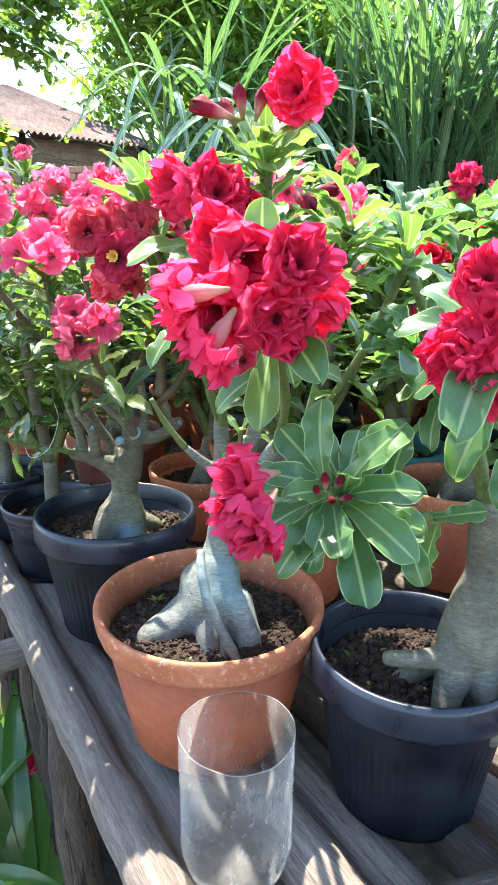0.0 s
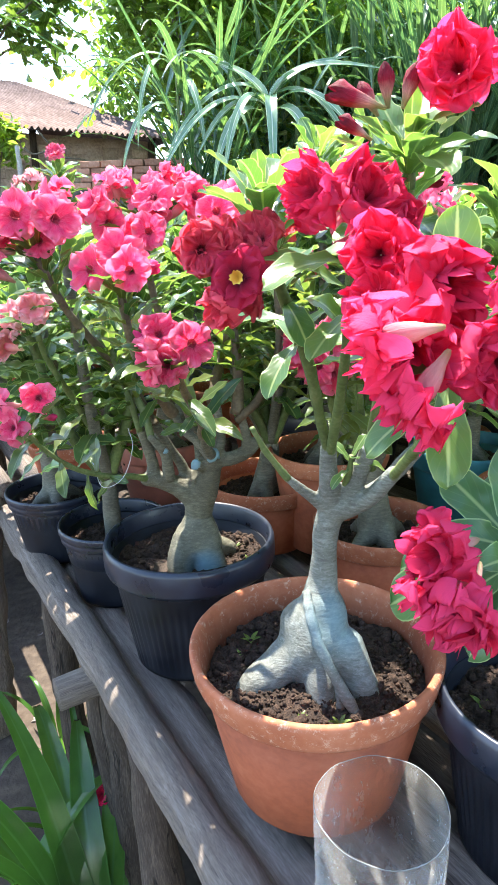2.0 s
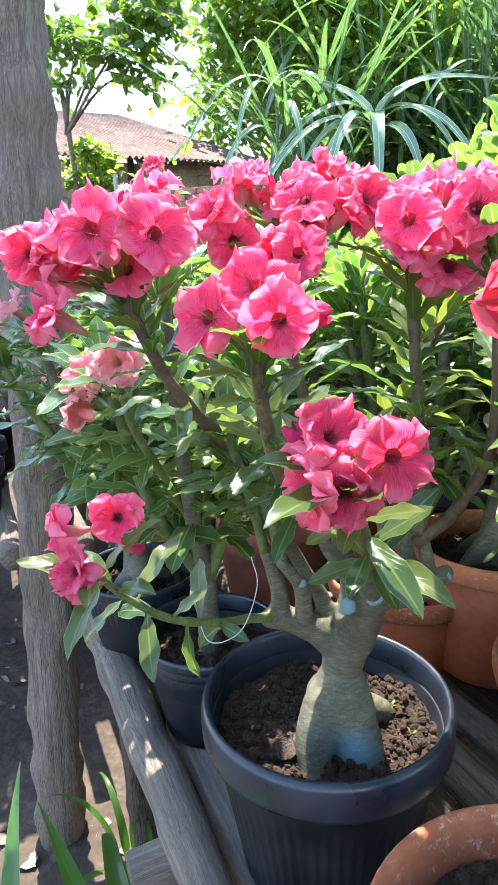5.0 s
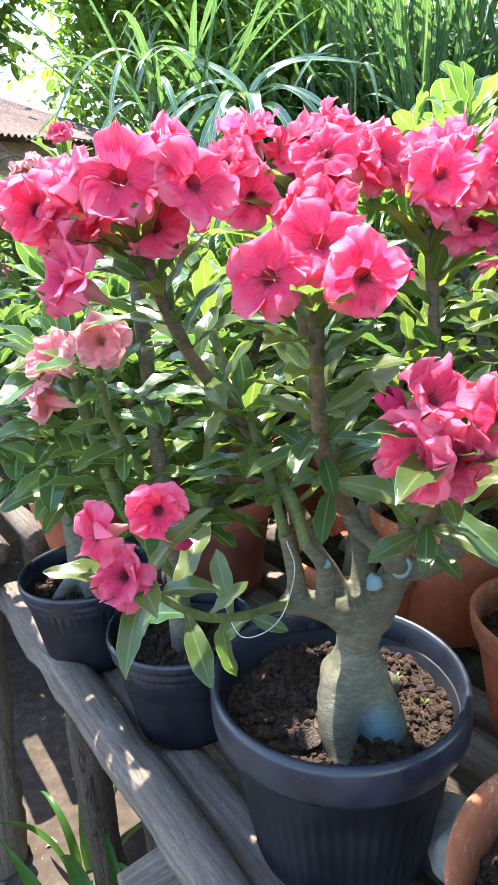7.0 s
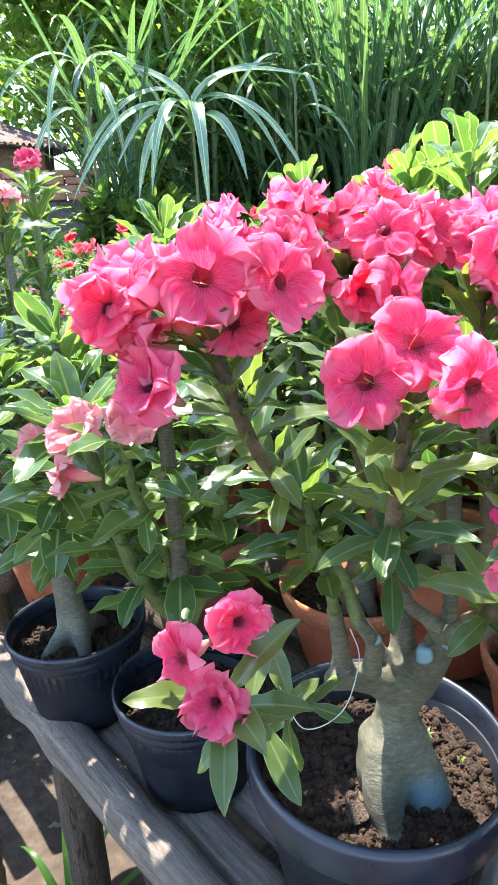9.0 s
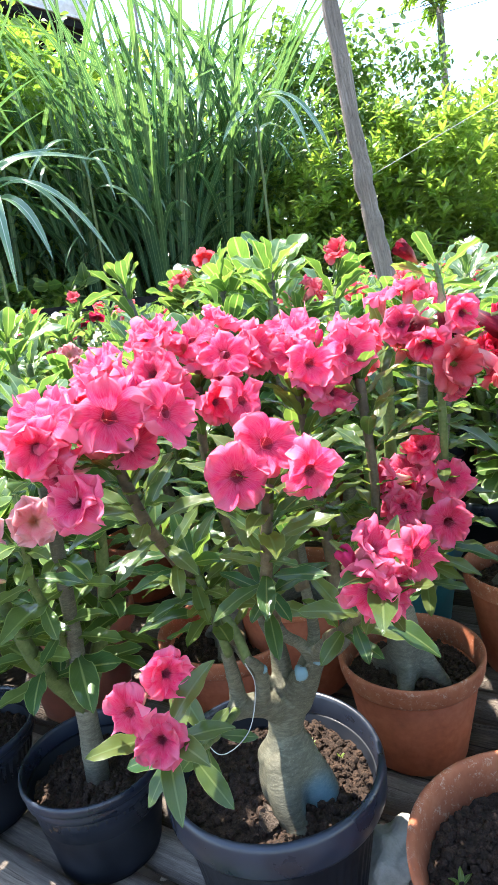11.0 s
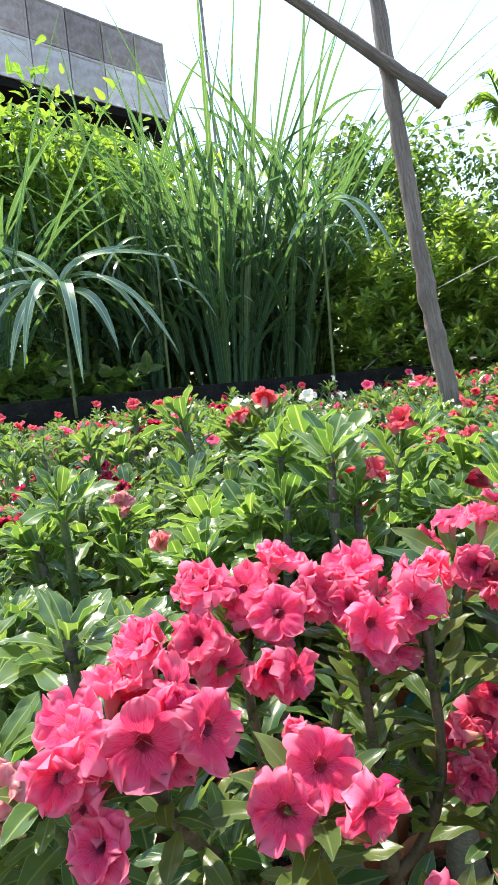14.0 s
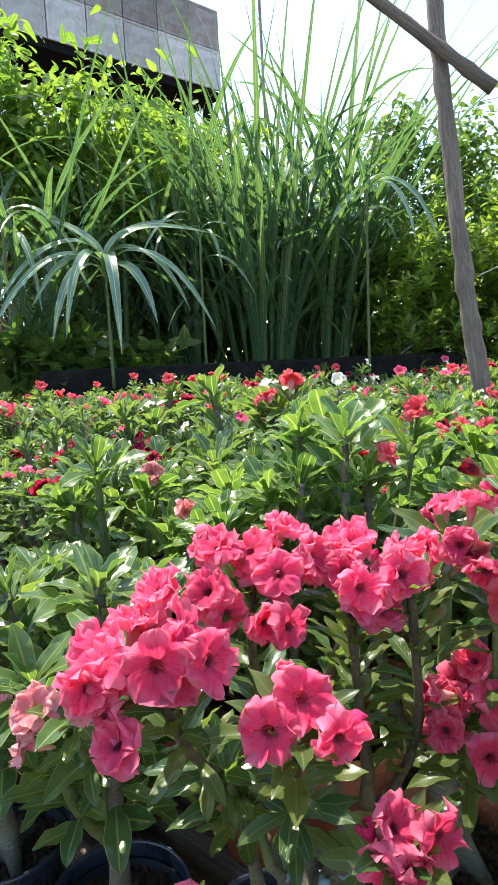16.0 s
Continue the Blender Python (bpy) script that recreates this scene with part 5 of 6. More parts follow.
for at, pk, R, H, hgt, lv, lm, fl, nb, lab, den, nf, wd in hero:
    hp_ = field_plant(at, pk, R, H, hgt, lv, lm, fl, nb, lab, den, 48, nf, wd, R == 0.106)
    if R == 0.106:
        branch(hp_, [(-0.41, 1.23, 0.95), (-0.42, 1.15, 1.06), (-0.44, 1.08, 1.16), (-0.44, 1.04, 1.225)], [0.01, 0.008, 0.006], M_STEM, LV_WAVY, 14, 0.3)
        cluster(hp_, [F_PALE], [(-0.428, 1.012, 1.25), (-0.485, 1.05, 1.235), (-0.5, 1.06, 1.19)], (-0.45, 1.06, 1.21), (0, -0.9, 0.3), 1.0)
    if lv is LAN and pk == "terracotta" and at[0] > 0:
        branch(hp_, [(0.07, 1.05, 0.98), (0.03, 1.0, 1.06), (0.0, 0.96, 1.15)], [0.01, 0.008, 0.006], M_STEM, LV_NARROW, 14, 0.3)
        cluster(hp_, [F_PINK, F_PINKD], [(-0.042, 0.945, 1.178), (-0.007, 0.907, 1.162), (-0.005, 0.978, 1.21), (-0.02, 0.96, 1.2), (0.02, 0.94, 1.2)], (0.0, 0.99, 1.16), (-0.3, -0.9, 0.3), 1.0)
        branch(hp_, [(0.07, 1.05, 0.98), (0.04, 0.98, 1.1), (0.03, 0.95, 1.25), (0.025, 0.95, 1.36)], [0.011, 0.009, 0.007], M_STEM, LV_NARROW, 22, 0.3)
        cluster(hp_, [F_PINKD, F_CORAL], [(-0.017, 0.952, 1.387), (0.018, 0.906, 1.34), (0.026, 0.991, 1.425), (0.06, 0.89, 1.33), (0.0, 0.93, 1.36), (0.05, 0.93, 1.39)], (0.03, 0.96, 1.37), (-0.2, -0.8, 0.3), 1.0)
        cluster(hp_, [F_PINK, F_PINKD], [(-0.057, 0.951, 1.218), (-0.058, 0.918, 1.195), (-0.028, 0.882, 1.178), (0.024, 0.931, 1.205), (0.014, 0.969, 1.239)], (0.0, 0.98, 1.19), (-0.5, -0.8, 0.3), 0.95)
        cluster(hp_, [F_PINKD, F_CORAL], [(0.011, 0.98, 1.363), (0.034, 0.926, 1.317), (-0.055, 0.986, 1.352), (-0.035, 0.997, 1.374)], (0.02, 0.99, 1.34), (-0.5, -0.8, 0.3), 1.0)
        put_buds(hp_, "red_furled", 1.25, (((0.04, 0.955, 1.425), (0.05, -0.15, -1)), ((0.05, 0.94, 1.4), (0.5, -0.5, -0.5)), ((0.07, 0.91, 1.385), (0.8, -0.5, 0.1)), ((0.05, 1.0, 1.45), (-0.8, -0.4, 0.4)), ((0.03, 0.95, 1.385), (-0.9, -0.3, 0.0))))
        branch(hp_, [(0.06, 1.03, 1.0), (0.0, 0.99, 1.1), (0.01, 0.975, 1.19)], [0.01, 0.008, 0.006], M_STEM, LV_NARROW, 10, 0.4)
        branch(hp_, [(0.03, 0.95, 1.3), (0.04, 0.95, 1.4), (0.05, 0.97, 1.45)], [0.007, 0.005, 0.004], M_STEM, LV_BROAD, 10, 0.2)

kinds = [
    (OBO, [F_CORAL], "leafy desert rose with coral flowers in a pot", "black", 4), (OBO, [F_CORAL], "leafy desert rose with a coral flower in a clay pot", "terracotta", 2),
    (LAN, [F_FPINK], "narrow-leaved desert rose with pink flowers in a pot", "black", 5), (OBO, [F_WHITE], "desert rose with creamy white flowers in a pot", "black", 3),
    (OBO, [F_FRED], "desert rose with dark red flowers in a pot", "terracotta", 4), (LAN, [F_CORAL, F_FPINK], "desert rose with mixed red flowers in a pot", "black", 4),
    (OBO, [F_FPINK], "green desert rose nearly out of flower in a pot", "black", 0), (OBO, [F_FRED, F_CORAL], "dense desert rose with a few red flowers", "terracotta", 2),
]
near_protos = [field_plant((40 + 2 * i, -30, -3), k_[3], 0.11, 0.18, 0.72, k_[0], L_FIELD, k_[1], 7, k_[2], 0.8, 18, max(0, k_[4] - 1), 1.4) for i, k_ in enumerate(kinds)]
far_protos = [field_plant((40 + 2 * i, -34, -3), k_[3], 0.11, 0.18, 0.7, (0.072, 0.0125, k_[0][2], 0.16), L_FIELD, [F_FCORAL if f_ is F_CORAL else f_ for f_ in k_[1]], 7, k_[2], 1.05, 16, k_[4], 1.35) for i, k_ in enumerate(kinds)]
used = [np.array(h[0][:2]) for h in hero] + [np.array(q[:2]) for q in (A0, B0, J0)]
for iv in range(30):
    for iu in range(34):
        p = on_rack(1.7 - 0.265 * iu, -0.7 + 0.245 * iv, 0)[:2] + rng.uniform(-0.05, 0.05, 2)
        if not (-1.9 < p[0] < 4.2 and 0.95 < p[1] < 5.05):
            continue
        if p[0] < 0.25 and p[1] < 1.6 or p[0] < -0.55 and p[1] < 1.75:
            continue
        if p[0] < -0.75 and p[1] < 1.95 or -1.2 < p[0] < -0.7 and p[1] < 2.6 or min(np.linalg.norm(p - q) for q in used) < 0.21:
            continue
        far = (p[1] - 1.5) / 3.5
        s = rng.uniform(0.8, 1.14) * (1.05 if far < 0.15 else 1)
        protos = near_protos if p[1] < 2.35 + 0.12 * p[0] + rng.uniform(-0.25, 0.25) else far_protos
        c = copy_thing(protos[int(rng.integers(len(protos)))], Matrix.Translation((p[0], p[1], (TOP if p[0] > -0.9 or p[1] > 2.6 else 0.642) - 0.02 + 0.06 * max(0, far))) @ Matrix.Rotation(float(rng.uniform(0, 6.28)), 4, "Z") @ Matrix.Scale(float(s), 4))
for pr in near_protos + far_protos:
    for o in [*pr.children_recursive, pr]:
        bpy.data.objects.remove(o)

# ---- cut plastic bottle ----
def glass_mat():
    m, n, l, b = mat("clear_plastic")
    b.inputs["Base Color"].default_value = (0.93, 0.93, 0.92, 1)
    b.inputs["Transmission Weight"].default_value, b.inputs["IOR"].default_value = 1.0, 1.12
    nz = noise_tex(n, l, 30, 5, stretch=(1, 1, 0.3))
    r = ramp(n, [(0.35, (0.12,) * 3), (0.7, (0.45,) * 3)])
    l.new(nz.outputs[0], r.inputs[0]); l.new(r.outputs[0], b.inputs["Roughness"])
    bump(n, l, b, nz.outputs[0], 0.2, 0.003)
    t = n.new("ShaderNodeBsdfTransparent")
    d = n.new("ShaderNodeBsdfTranslucent"); d.inputs[0].default_value = (0.8, 0.8, 0.78, 1)
    ms = n.new("ShaderNodeMixShader"); ms.inputs[0].default_value = 0.16
    l.new(t.outputs[0], ms.inputs[1]); l.new(b.outputs[0], ms.inputs[2])
    scr = noise_tex(n, l, 60, 6, stretch=(1, 1, 0.4), rough=0.7)
    sr = ramp(n, [(0.4, (0.07,) * 3), (0.78, (0.2,) * 3)])
    l.new(scr.outputs[0], sr.inputs[0])
    m2 = n.new("ShaderNodeMixShader"); l.new(sr.outputs[0], m2.inputs[0])
    l.new(ms.outputs[0], m2.inputs[1]); l.new(d.outputs[0], m2.inputs[2])
    l.new(m2.outputs[0], n["Material Output"].inputs[0])
    return m


M_CLEAR = glass_mat()
M_DROP, _n, _l, _b = mat("water_drop")
_b.inputs["Transmission Weight"].default_value, _b.inputs["Roughness"].default_value, _b.inputs["IOR"].default_value = 1.0, 0.05, 1.33
M_EDGE = plastic_mat("cloudy_plastic", (0.2, 0.2, 0.19), 0.4)
bottle = thing("cut_bottle", (0.004, 0.532, TOP - 0.002), "scratched clear plastic bottle with its top cut off", "bottle")
prof = [(0.001, 0.006), (0.03, 0.004), (0.044, 0.0), (0.053, 0.008), (0.057, 0.024), (0.0575, 0.03), (0.056, 0.034), (0.057, 0.05), (0.0565, 0.09), (0.0575, 0.13), (0.0575, 0.16)]
V, F = lathe(prof + [(r - 0.0008, z + 0.0006) for r, z in prof[::-1]], 56)
for i in range(len(V)):
    a = math.atan2(V[i][1], V[i][0])
    V[i][2] += (0.0016 * math.sin(a * 2 + 1) + 0.0006 * math.sin(a * 9)) * (V[i][2] / 0.16) ** 4
    V[i][:2] *= 1 + 0.007 * math.sin(a * 3 + V[i][2] * 30)
part("bottle_wall", mesh("bottle_wall", V, F, M_CLEAR), bottle)
V, F = lathe([(0.0571, 0.1597), (0.0576, 0.1597), (0.0576, 0.1603), (0.0571, 0.1603), (0.0571, 0.1597)], 56)
for i in range(len(V)):
    a = math.atan2(V[i][1], V[i][0])
    V[i][2] += (0.0016 * math.sin(a * 2 + 1) + 0.0006 * math.sin(a * 9)) * (V[i][2] / 0.16) ** 4
    V[i][:2] *= 1 + 0.007 * math.sin(a * 3 + V[i][2] * 30)
part("cut_edge", mesh("cut_edge", V, F, M_EDGE), bottle, "whitish rough cut edge")
V, F = lathe([(0.001, 0.0075), (0.028, 0.0065), (0.043, 0.004), (0.05, 0.009), (0.047, 0.0095), (0.03, 0.0085), (0.001, 0.0095)], 40)
part("base", mesh("base", V, F, M_CLEAR), bottle, "cloudy dusty bottom")

sph = np.array([(math.cos(a) * math.cos(e), math.sin(a) * math.cos(e), math.sin(e)) for e in (-1.2, -0.4, 0.4, 1.2) for a in np.arange(8) * math.pi / 4])
ms = []
for k in range(240):
    a, z, s_ = rng.uniform(0, 6.28), rng.uniform(0.01, 0.12), rng.uniform(0.0003, 0.0014)
    M = np.eye(4)
    M[:3, :3] = np.eye(3) * s_
    M[:3, 3] = 0.0565 * math.cos(a), 0.0565 * math.sin(a), z
    ms.append(M)
W, FF, UU = merged(sph, np.array(grid_faces(4, 8, True)), np.zeros((32, 2)), ms)
part("droplet", mesh("droplet", W, FF, M_DROP), bottle, "fine water drops on the plastic", kind="stuff")

# ---- posts ----
post = thing("fence_post", (-0.875, 1.60, 0), "tall weathered wooden post at the end of the rack", "post")
log(post, "pole", (-0.915, 1.585, -0.03), (-0.825, 1.70, 2.6), 0.066, M_POST, n=60, seg=20, rough=0.3, bow=0.02)
post = thing("wooden_post", (1.5, 2.9, 0), "leaning weathered post with a pole lashed across", "post")
log(post, "pole", (1.62, 2.88, -0.03), (1.275, 3.13, 3.5), 0.042, n=60, bow=0.04, rough=0.34)
log(post, "pole", (0.05, 3.55, 4.05), (1.50, 2.93, 2.74), 0.03, n=30, bow=0.015, label="dark crossing pole")

# ---- strap-leaved lily beside the rack ----
def ribbon(L, w, a, tilt, curl, turn, n=18, late=False):
    """A long blade that rises in the direction a, arches over and hangs, turned about its own line."""
    P, th = [np.zeros(3)], tilt
    out = np.array((math.cos(a), math.sin(a), 0))
    for i in range(n):
        v = (i + 0.5) / n
        th = tilt + curl * (v ** 2.2 if late else 1 - math.exp(-3.2 * v))
        P.append(P[-1] + (out * math.sin(th) + np.array((0, 0, math.cos(th)))) * L / n)
    P = np.array(P)
    T = np.gradient(P, axis=0)
    side = np.array((-out[1], out[0], 0))
    V, U = [], []
    for i in range(n + 1):
        v = i / n
        t = unit(T[i])
        nn = np.cross(t, side)
        ww = w * min(1.0, 0.3 + 3.5 * v) * max(0.03, 1 - v ** 2.4)
        ang = turn * (0.35 + 0.65 * v)
        wd = side * math.cos(ang) + nn * math.sin(ang)
        fl = np.cross(t, wd)
        for s in (-1, -0.5, 0, 0.5, 1):
            V.append(P[i] + wd * s * ww + fl * 0.28 * abs(s) * ww); U.append((0.5 + s / 2, v))
    return np.array(V), grid_faces(n + 1, 5), np.array(U)


def lily_clump(at, n, lo, hi, label, width=0.026, lean=None):
    """Straps that rise from one foot and arch over near their ends; lean: the direction that most of them take."""
    lily = thing("lily_clump", at, label, "plant", "lilies beside the rack")
    for k in range(n):
        a = k * 2.4 + rng.uniform(-0.3, 0.3) if lean is None or k % 4 == 3 else lean + rng.uniform(-1.2, 1.2)
        V, F, U = ribbon(rng.uniform(lo, hi), width * rng.uniform(0.85, 1.2), a, rng.uniform(0.15, 0.6), rng.uniform(0.8, 3.0), rng.uniform(-0.5, 0.5), 18, True)
        ob = part("leaf", mesh("leaf", V, F, L_LILY, U), lily)
        ob.location = (0.03 * math.cos(a), 0.03 * math.sin(a), 0.0)
    return lily


lil = lily_clump((-0.43, 0.94, 0.0), 15, 0.42, 0.72, "strap-leaved lily clump with a red bloom beside the rack", 0.032, 3.0)
F_RED.place(lil, (-0.45, 1.10, 0.27), (-0.1, -0.8, 0.6), 0.8)
lily_clump((-0.62, 0.86, 0.0), 8, 0.5, 0.8, "tall strap-leaved lily clump on the path's edge", 0.034)
lily_clump((-0.70, 1.50, 0.0), 8, 0.25, 0.4, "small pale-leaved lily under the rack's end", 0.012)


lily_clump((-0.53, 1.22, 0.0), 9, 0.28, 0.45, "small pale green lily sprouting between the rack's legs", 0.011)
# dry leaves on the path
ms = []
for k in range(260):
    x, y = rng.uniform(-1.9, 0.1), rng.uniform(-0.2, 3.2)
    a = rng.uniform(0, 6.28)
    ms.append(aim((x, y, land(x, y) + 0.006), (math.cos(a), math.sin(a), rng.uniform(-0.15, 0.25)), rng.normal(0, 0.3, 3) + (0, 0, 1), rng.uniform(0.5, 1.2)))
V, F, U = merged(*leaf_arrays(0.07, 0.018, "lance", 0.3, 0.9, 0.3, 5, 2), ms)
tagged(new("leaf_litter", mesh("leaf_litter", V, F, M_DRY, U)), "scattered dry brown leaves on the earth path", "leaves", kind="stuff")


# ---- grasses ----
def grass(at, n, h, spread, blade, droop, label, name="grass_clump"):
    cl = thing(name, at, label, "grass", "tall grasses")
    for k in range(n):
        a, r = rng.uniform(0, 6.28), spread * math.sqrt(rng.uniform())
        tilt = 0.04 + (0.34 if spread > 0.1 else 0.12) * (r / spread) * rng.uniform(0.3, 1)
        L = h * rng.uniform(0.55, 1.05)
        d = unit((math.cos(a) * tilt, math.sin(a) * tilt, 1))
        foot = np.array((r * math.cos(a), r * math.sin(a), 0))
        sets = [merged(*leaf_arrays(L, blade * rng.uniform(0.7, 1.2), "blade", 0.35, droop * rng.uniform(0.2, 1.0) ** 2 * 1.6, 0, 12, 2), [aim(foot, d, (-math.cos(a), -math.sin(a), 0.3))])]
        for q in range(4):
            f = rng.uniform(0.15, 0.7)
            aa = rng.uniform(0, 6.28)
            dd = unit((math.cos(aa) * 0.55, math.sin(aa) * 0.55, 1))
            sets.append(merged(*leaf_arrays(L * rng.uniform(0.25, 0.5), blade * rng.uniform(0.7, 1.2), "blade", 0.35, rng.uniform(0.4, 2.3), 0, 10, 2), [aim(foot + d * L * f * 0.8, dd, (-math.cos(aa), -math.sin(aa), 0.3))]))
        V, F, U = joined(sets)
        part("culm", mesh("culm", V, F, L_GRASS, U), cl)
    return cl


GZ = 1.40
for x, y, n, h, sp in ((1.45, 6.4, 66, 3.5, 0.42), (2.15, 6.6, 72, 4.1, 0.42), (0.85, 6.9, 42, 3.2, 0.38), (0.1, 7.2, 32, 2.9, 0.38), (-0.66, 6.0, 14, 3.1, 0.12)):
    grass((x, y, GZ), n, h, sp, 0.03, 0.9, "tall clump of green cane grass growing behind the plants")


def arching(at, stalk, specs, label, w=0.036):
    """A cane whose long blades arch over and hang."""
    cl = thing("arching_cane", at, label, "grass", "tall grasses")
    V, F, U = tube(np.array([(0, 0, t * stalk) for t in np.linspace(0, 1, 10)]), [0.014, 0.01], 8, 0.1)
    part("stalk", mesh("stalk", V, F, M_STEM, U), cl)
    for a, L, tilt, curl, zf in specs:
        turn = (0.9 if math.cos(a) > 0 else -0.9) * min(1, abs(math.cos(a)) * 1.3)
        V, F, U = ribbon(L, w * rng.uniform(0.85, 1.15), a, tilt, curl, turn)
        ob = part("blade", mesh("blade", V, F, L_CANE, U), cl)
        ob.location = (0, 0, stalk * zf)
    return cl


arching((-0.1, 5.45, GZ), 0.95, [(3.15, 1.15, 0.0, 2.7, 1.0), (3.55, 1.3, 0.2, 2.55, 0.9), (3.4, 0.8, 0.25, 2.5, 0.97), (3.95, 1.0, 0.1, 2.9, 0.86), (6.2, 0.95, 0.05, 2.8, 1.0), (5.75, 1.25, 0.1, 2.7, 0.92), (5.45, 0.8, 0.2, 2.8, 0.9), (4.75, 1.25, 0.05, 3.05, 0.9), (4.2, 1.1, 0.2, 2.8, 0.95), (0.4, 0.85, 0.05, 1.4, 1.0), (0.05, 1.05, -0.05, 1.9, 1.0), (2.7, 0.8, 0.1, 1.2, 1.0)], "cane with long drooping blades shining in the sun", 0.044)
arching((-0.85, 5.8, GZ), 1.35, [(3.3, 1.1, 0.4, 2.4, 1.0), (4.3, 1.1, 0.4, 2.7, 0.95), (5.9, 1.0, 0.4, 2.5, 1.0), (0.3, 0.9, 0.3, 2.2, 1.0), (5.2, 1.0, 0.4, 2.7, 0.85), (3.8, 0.9, 0.5, 2.5, 0.75)], "cane with hanging grey-green blades", 0.03)
arching((0.75, 5.9, GZ), 1.35, [(3.4, 0.8, 0.2, 2.6, 1.0), (6.1, 0.8, 0.3, 2.5, 0.95), (4.9, 0.7, 0.3, 2.6, 0.9), (5.7, 0.7, 0.4, 2.4, 0.75)], "small cane with bent shining blades", 0.026)
arching((2.05, 5.3, GZ - 0.1), 1.65, [(6.1, 0.8, 0.3, 2.5, 1.0), (5.6, 0.9, 0.35, 2.6, 0.97), (5.0, 0.9, 0.4, 2.6, 0.95), (3.6, 0.6, 0.3, 2.3, 0.9), (0.2, 0.9, 0.3, 2.6, 0.85)], "cane with hanging bluish blades", 0.034)


# ---- trees and bushes ----
def crown_points(n, centre, size, lumps):
    """Leaf places gathered in clumps, with gaps between them."""
    c = np.array(centre) + (rng.uniform(-1, 1, (lumps, 3)) * np.array(size))
    idx = rng.integers(0, lumps, n)
    sc = np.array(size) * (0.26 if lumps < 60 else 0.15)
    return c[idx] + rng.normal(0, 1, (n, 3)) * sc


def tree(name, at, trunk_h, centre, size, n, L, W, lm, label, lumps=30, droop=0.3, kind="lance", limbs=5, category="tree", whorl=0):
    t = thing(name, at, label, category, "trees and shrubs")
    base = np.array(at)
    V, F, U = tube(curve((0, 0, -0.1), (0.05, 0.02, trunk_h * 0.5), (0, 0, trunk_h), n=6), [0.035 * size[2] + 0.02, 0.02 * size[2] + 0.015], 10, 0.2, 8)
    part("trunk", mesh("trunk", V, F, M_BARK, U), t)
    P = crown_points(n, np.array(centre) - base, size, lumps)
    for k in range(limbs):
        q = P[int(rng.integers(len(P)))]
        V, F, U = tube(curve((0, 0, trunk_h * 0.8), (q[0] * 0.5, q[1] * 0.5, (q[2] + trunk_h) * 0.5), tuple(q), n=6), [0.022 * size[2] + 0.008, 0.006], 7, 0.2, 8)
        part("limb", mesh("limb", V, F, M_BARK, U), t)
    ms = []
    for p in P if not whorl else P[:: whorl]:
        if whorl:
            ax = unit(rng.normal(0, 0.35, 3) + (0, -0.15, 1))
            for q in range(whorl):
                a, f = q * 2.4 + p[0] * 9, 1 - q / whorl
                dd = np.array((math.cos(a), math.sin(a), 0)) * (0.3 + 0.8 * f) + ax * (1.1 - 0.9 * f)
                ms.append(aim(p - ax * L * 0.5 * f, dd, ax, rng.uniform(0.75, 1.15)))
            continue
        d = rng.normal(0, 1, 3); d[2] = d[2] * 0.5 - droop
        ms.append(aim(p, d, rng.normal(0, 0.5, 3) + (0, 0, 1), rng.uniform(0.6, 1.2)))
    sets = [merged(*leaf_arrays(L, W, kind, 0.25, c_, 0, 4, 2), m_) for c_, m_ in zip((0.2, 0.6, 1.0), np.array_split(np.array(ms), 3))]
    V, F, U = joined(sets)
    part("crown", mesh("crown", V, F, lm, U), t, kind="stuff")
    return t


def spray(parent, at, d, L, lm):
    """A drooping feather leaf: a thin rib with leaflets hanging in pairs."""
    d, at = unit(d), np.asarray(at) - np.array(parent.location)
    side = unit(np.cross(d, (0, 0, 1)))
    rib = [at + d * L * f - np.array((0, 0, 0.3 * L * f * f)) for f in (0, 0.25, 0.5, 0.75, 1.0)]
    P = curve(*rib, n=3)
    V, F, U = tube(P, [0.005, 0.002], 5, 0.1, 9)
    sets = [(V, F, U)]
    ms = []
    for k in range(9):
        p = P[int((k + 1) / 9 * (len(P) - 1))]
        for sg in (-1, 1):
            ms.append(aim(p, side * sg + d * 0.45 - np.array((0, 0, rng.uniform(0.1, 0.6))), (0, 0, 1), rng.uniform(0.75, 1.1) * (1.1 - 0.04 * k)))
    sets.append(merged(*leaf_arrays(L * 0.23, L * 0.075, "obovate", 0.25, 0.5, 0, 4, 2), np.array(ms)))
    V, F, U = joined(sets)
    part("leaf_spray", mesh("leaf_spray", V, F, lm, U), parent)


tree("tree", (-1.0, 9.6, 1.3), 1.8, (-1.2, 9.6, 4.0), (1.0, 0.6, 0.9), 1800, 0.17, 0.045, L_TREE, "leafy green tree growing beside the old house", 22)
tree("tree", (0.6, 9.2, 1.3), 1.6, (0.75, 9.2, 3.5), (1.0, 0.7, 1.1), 4200, 0.13, 0.035, L_TREE, "dense broad-leaved tree behind the cane grass", 34)
tree("tree", (2.4, 9.6, 1.3), 1.4, (2.2, 9.4, 3.0), (1.8, 0.7, 0.9), 7000, 0.12, 0.03, L_BUSH, "bright yellow-green tree behind the grass", 36)
over = tree("tree", (-2.95, 6.5, 1.2), 1.9, (-2.45, 6.4, 3.5), (0.6, 0.4, 0.36), 800, 0.13, 0.035, L_TREE, "overhanging tree with drooping leaf sprays", 14)
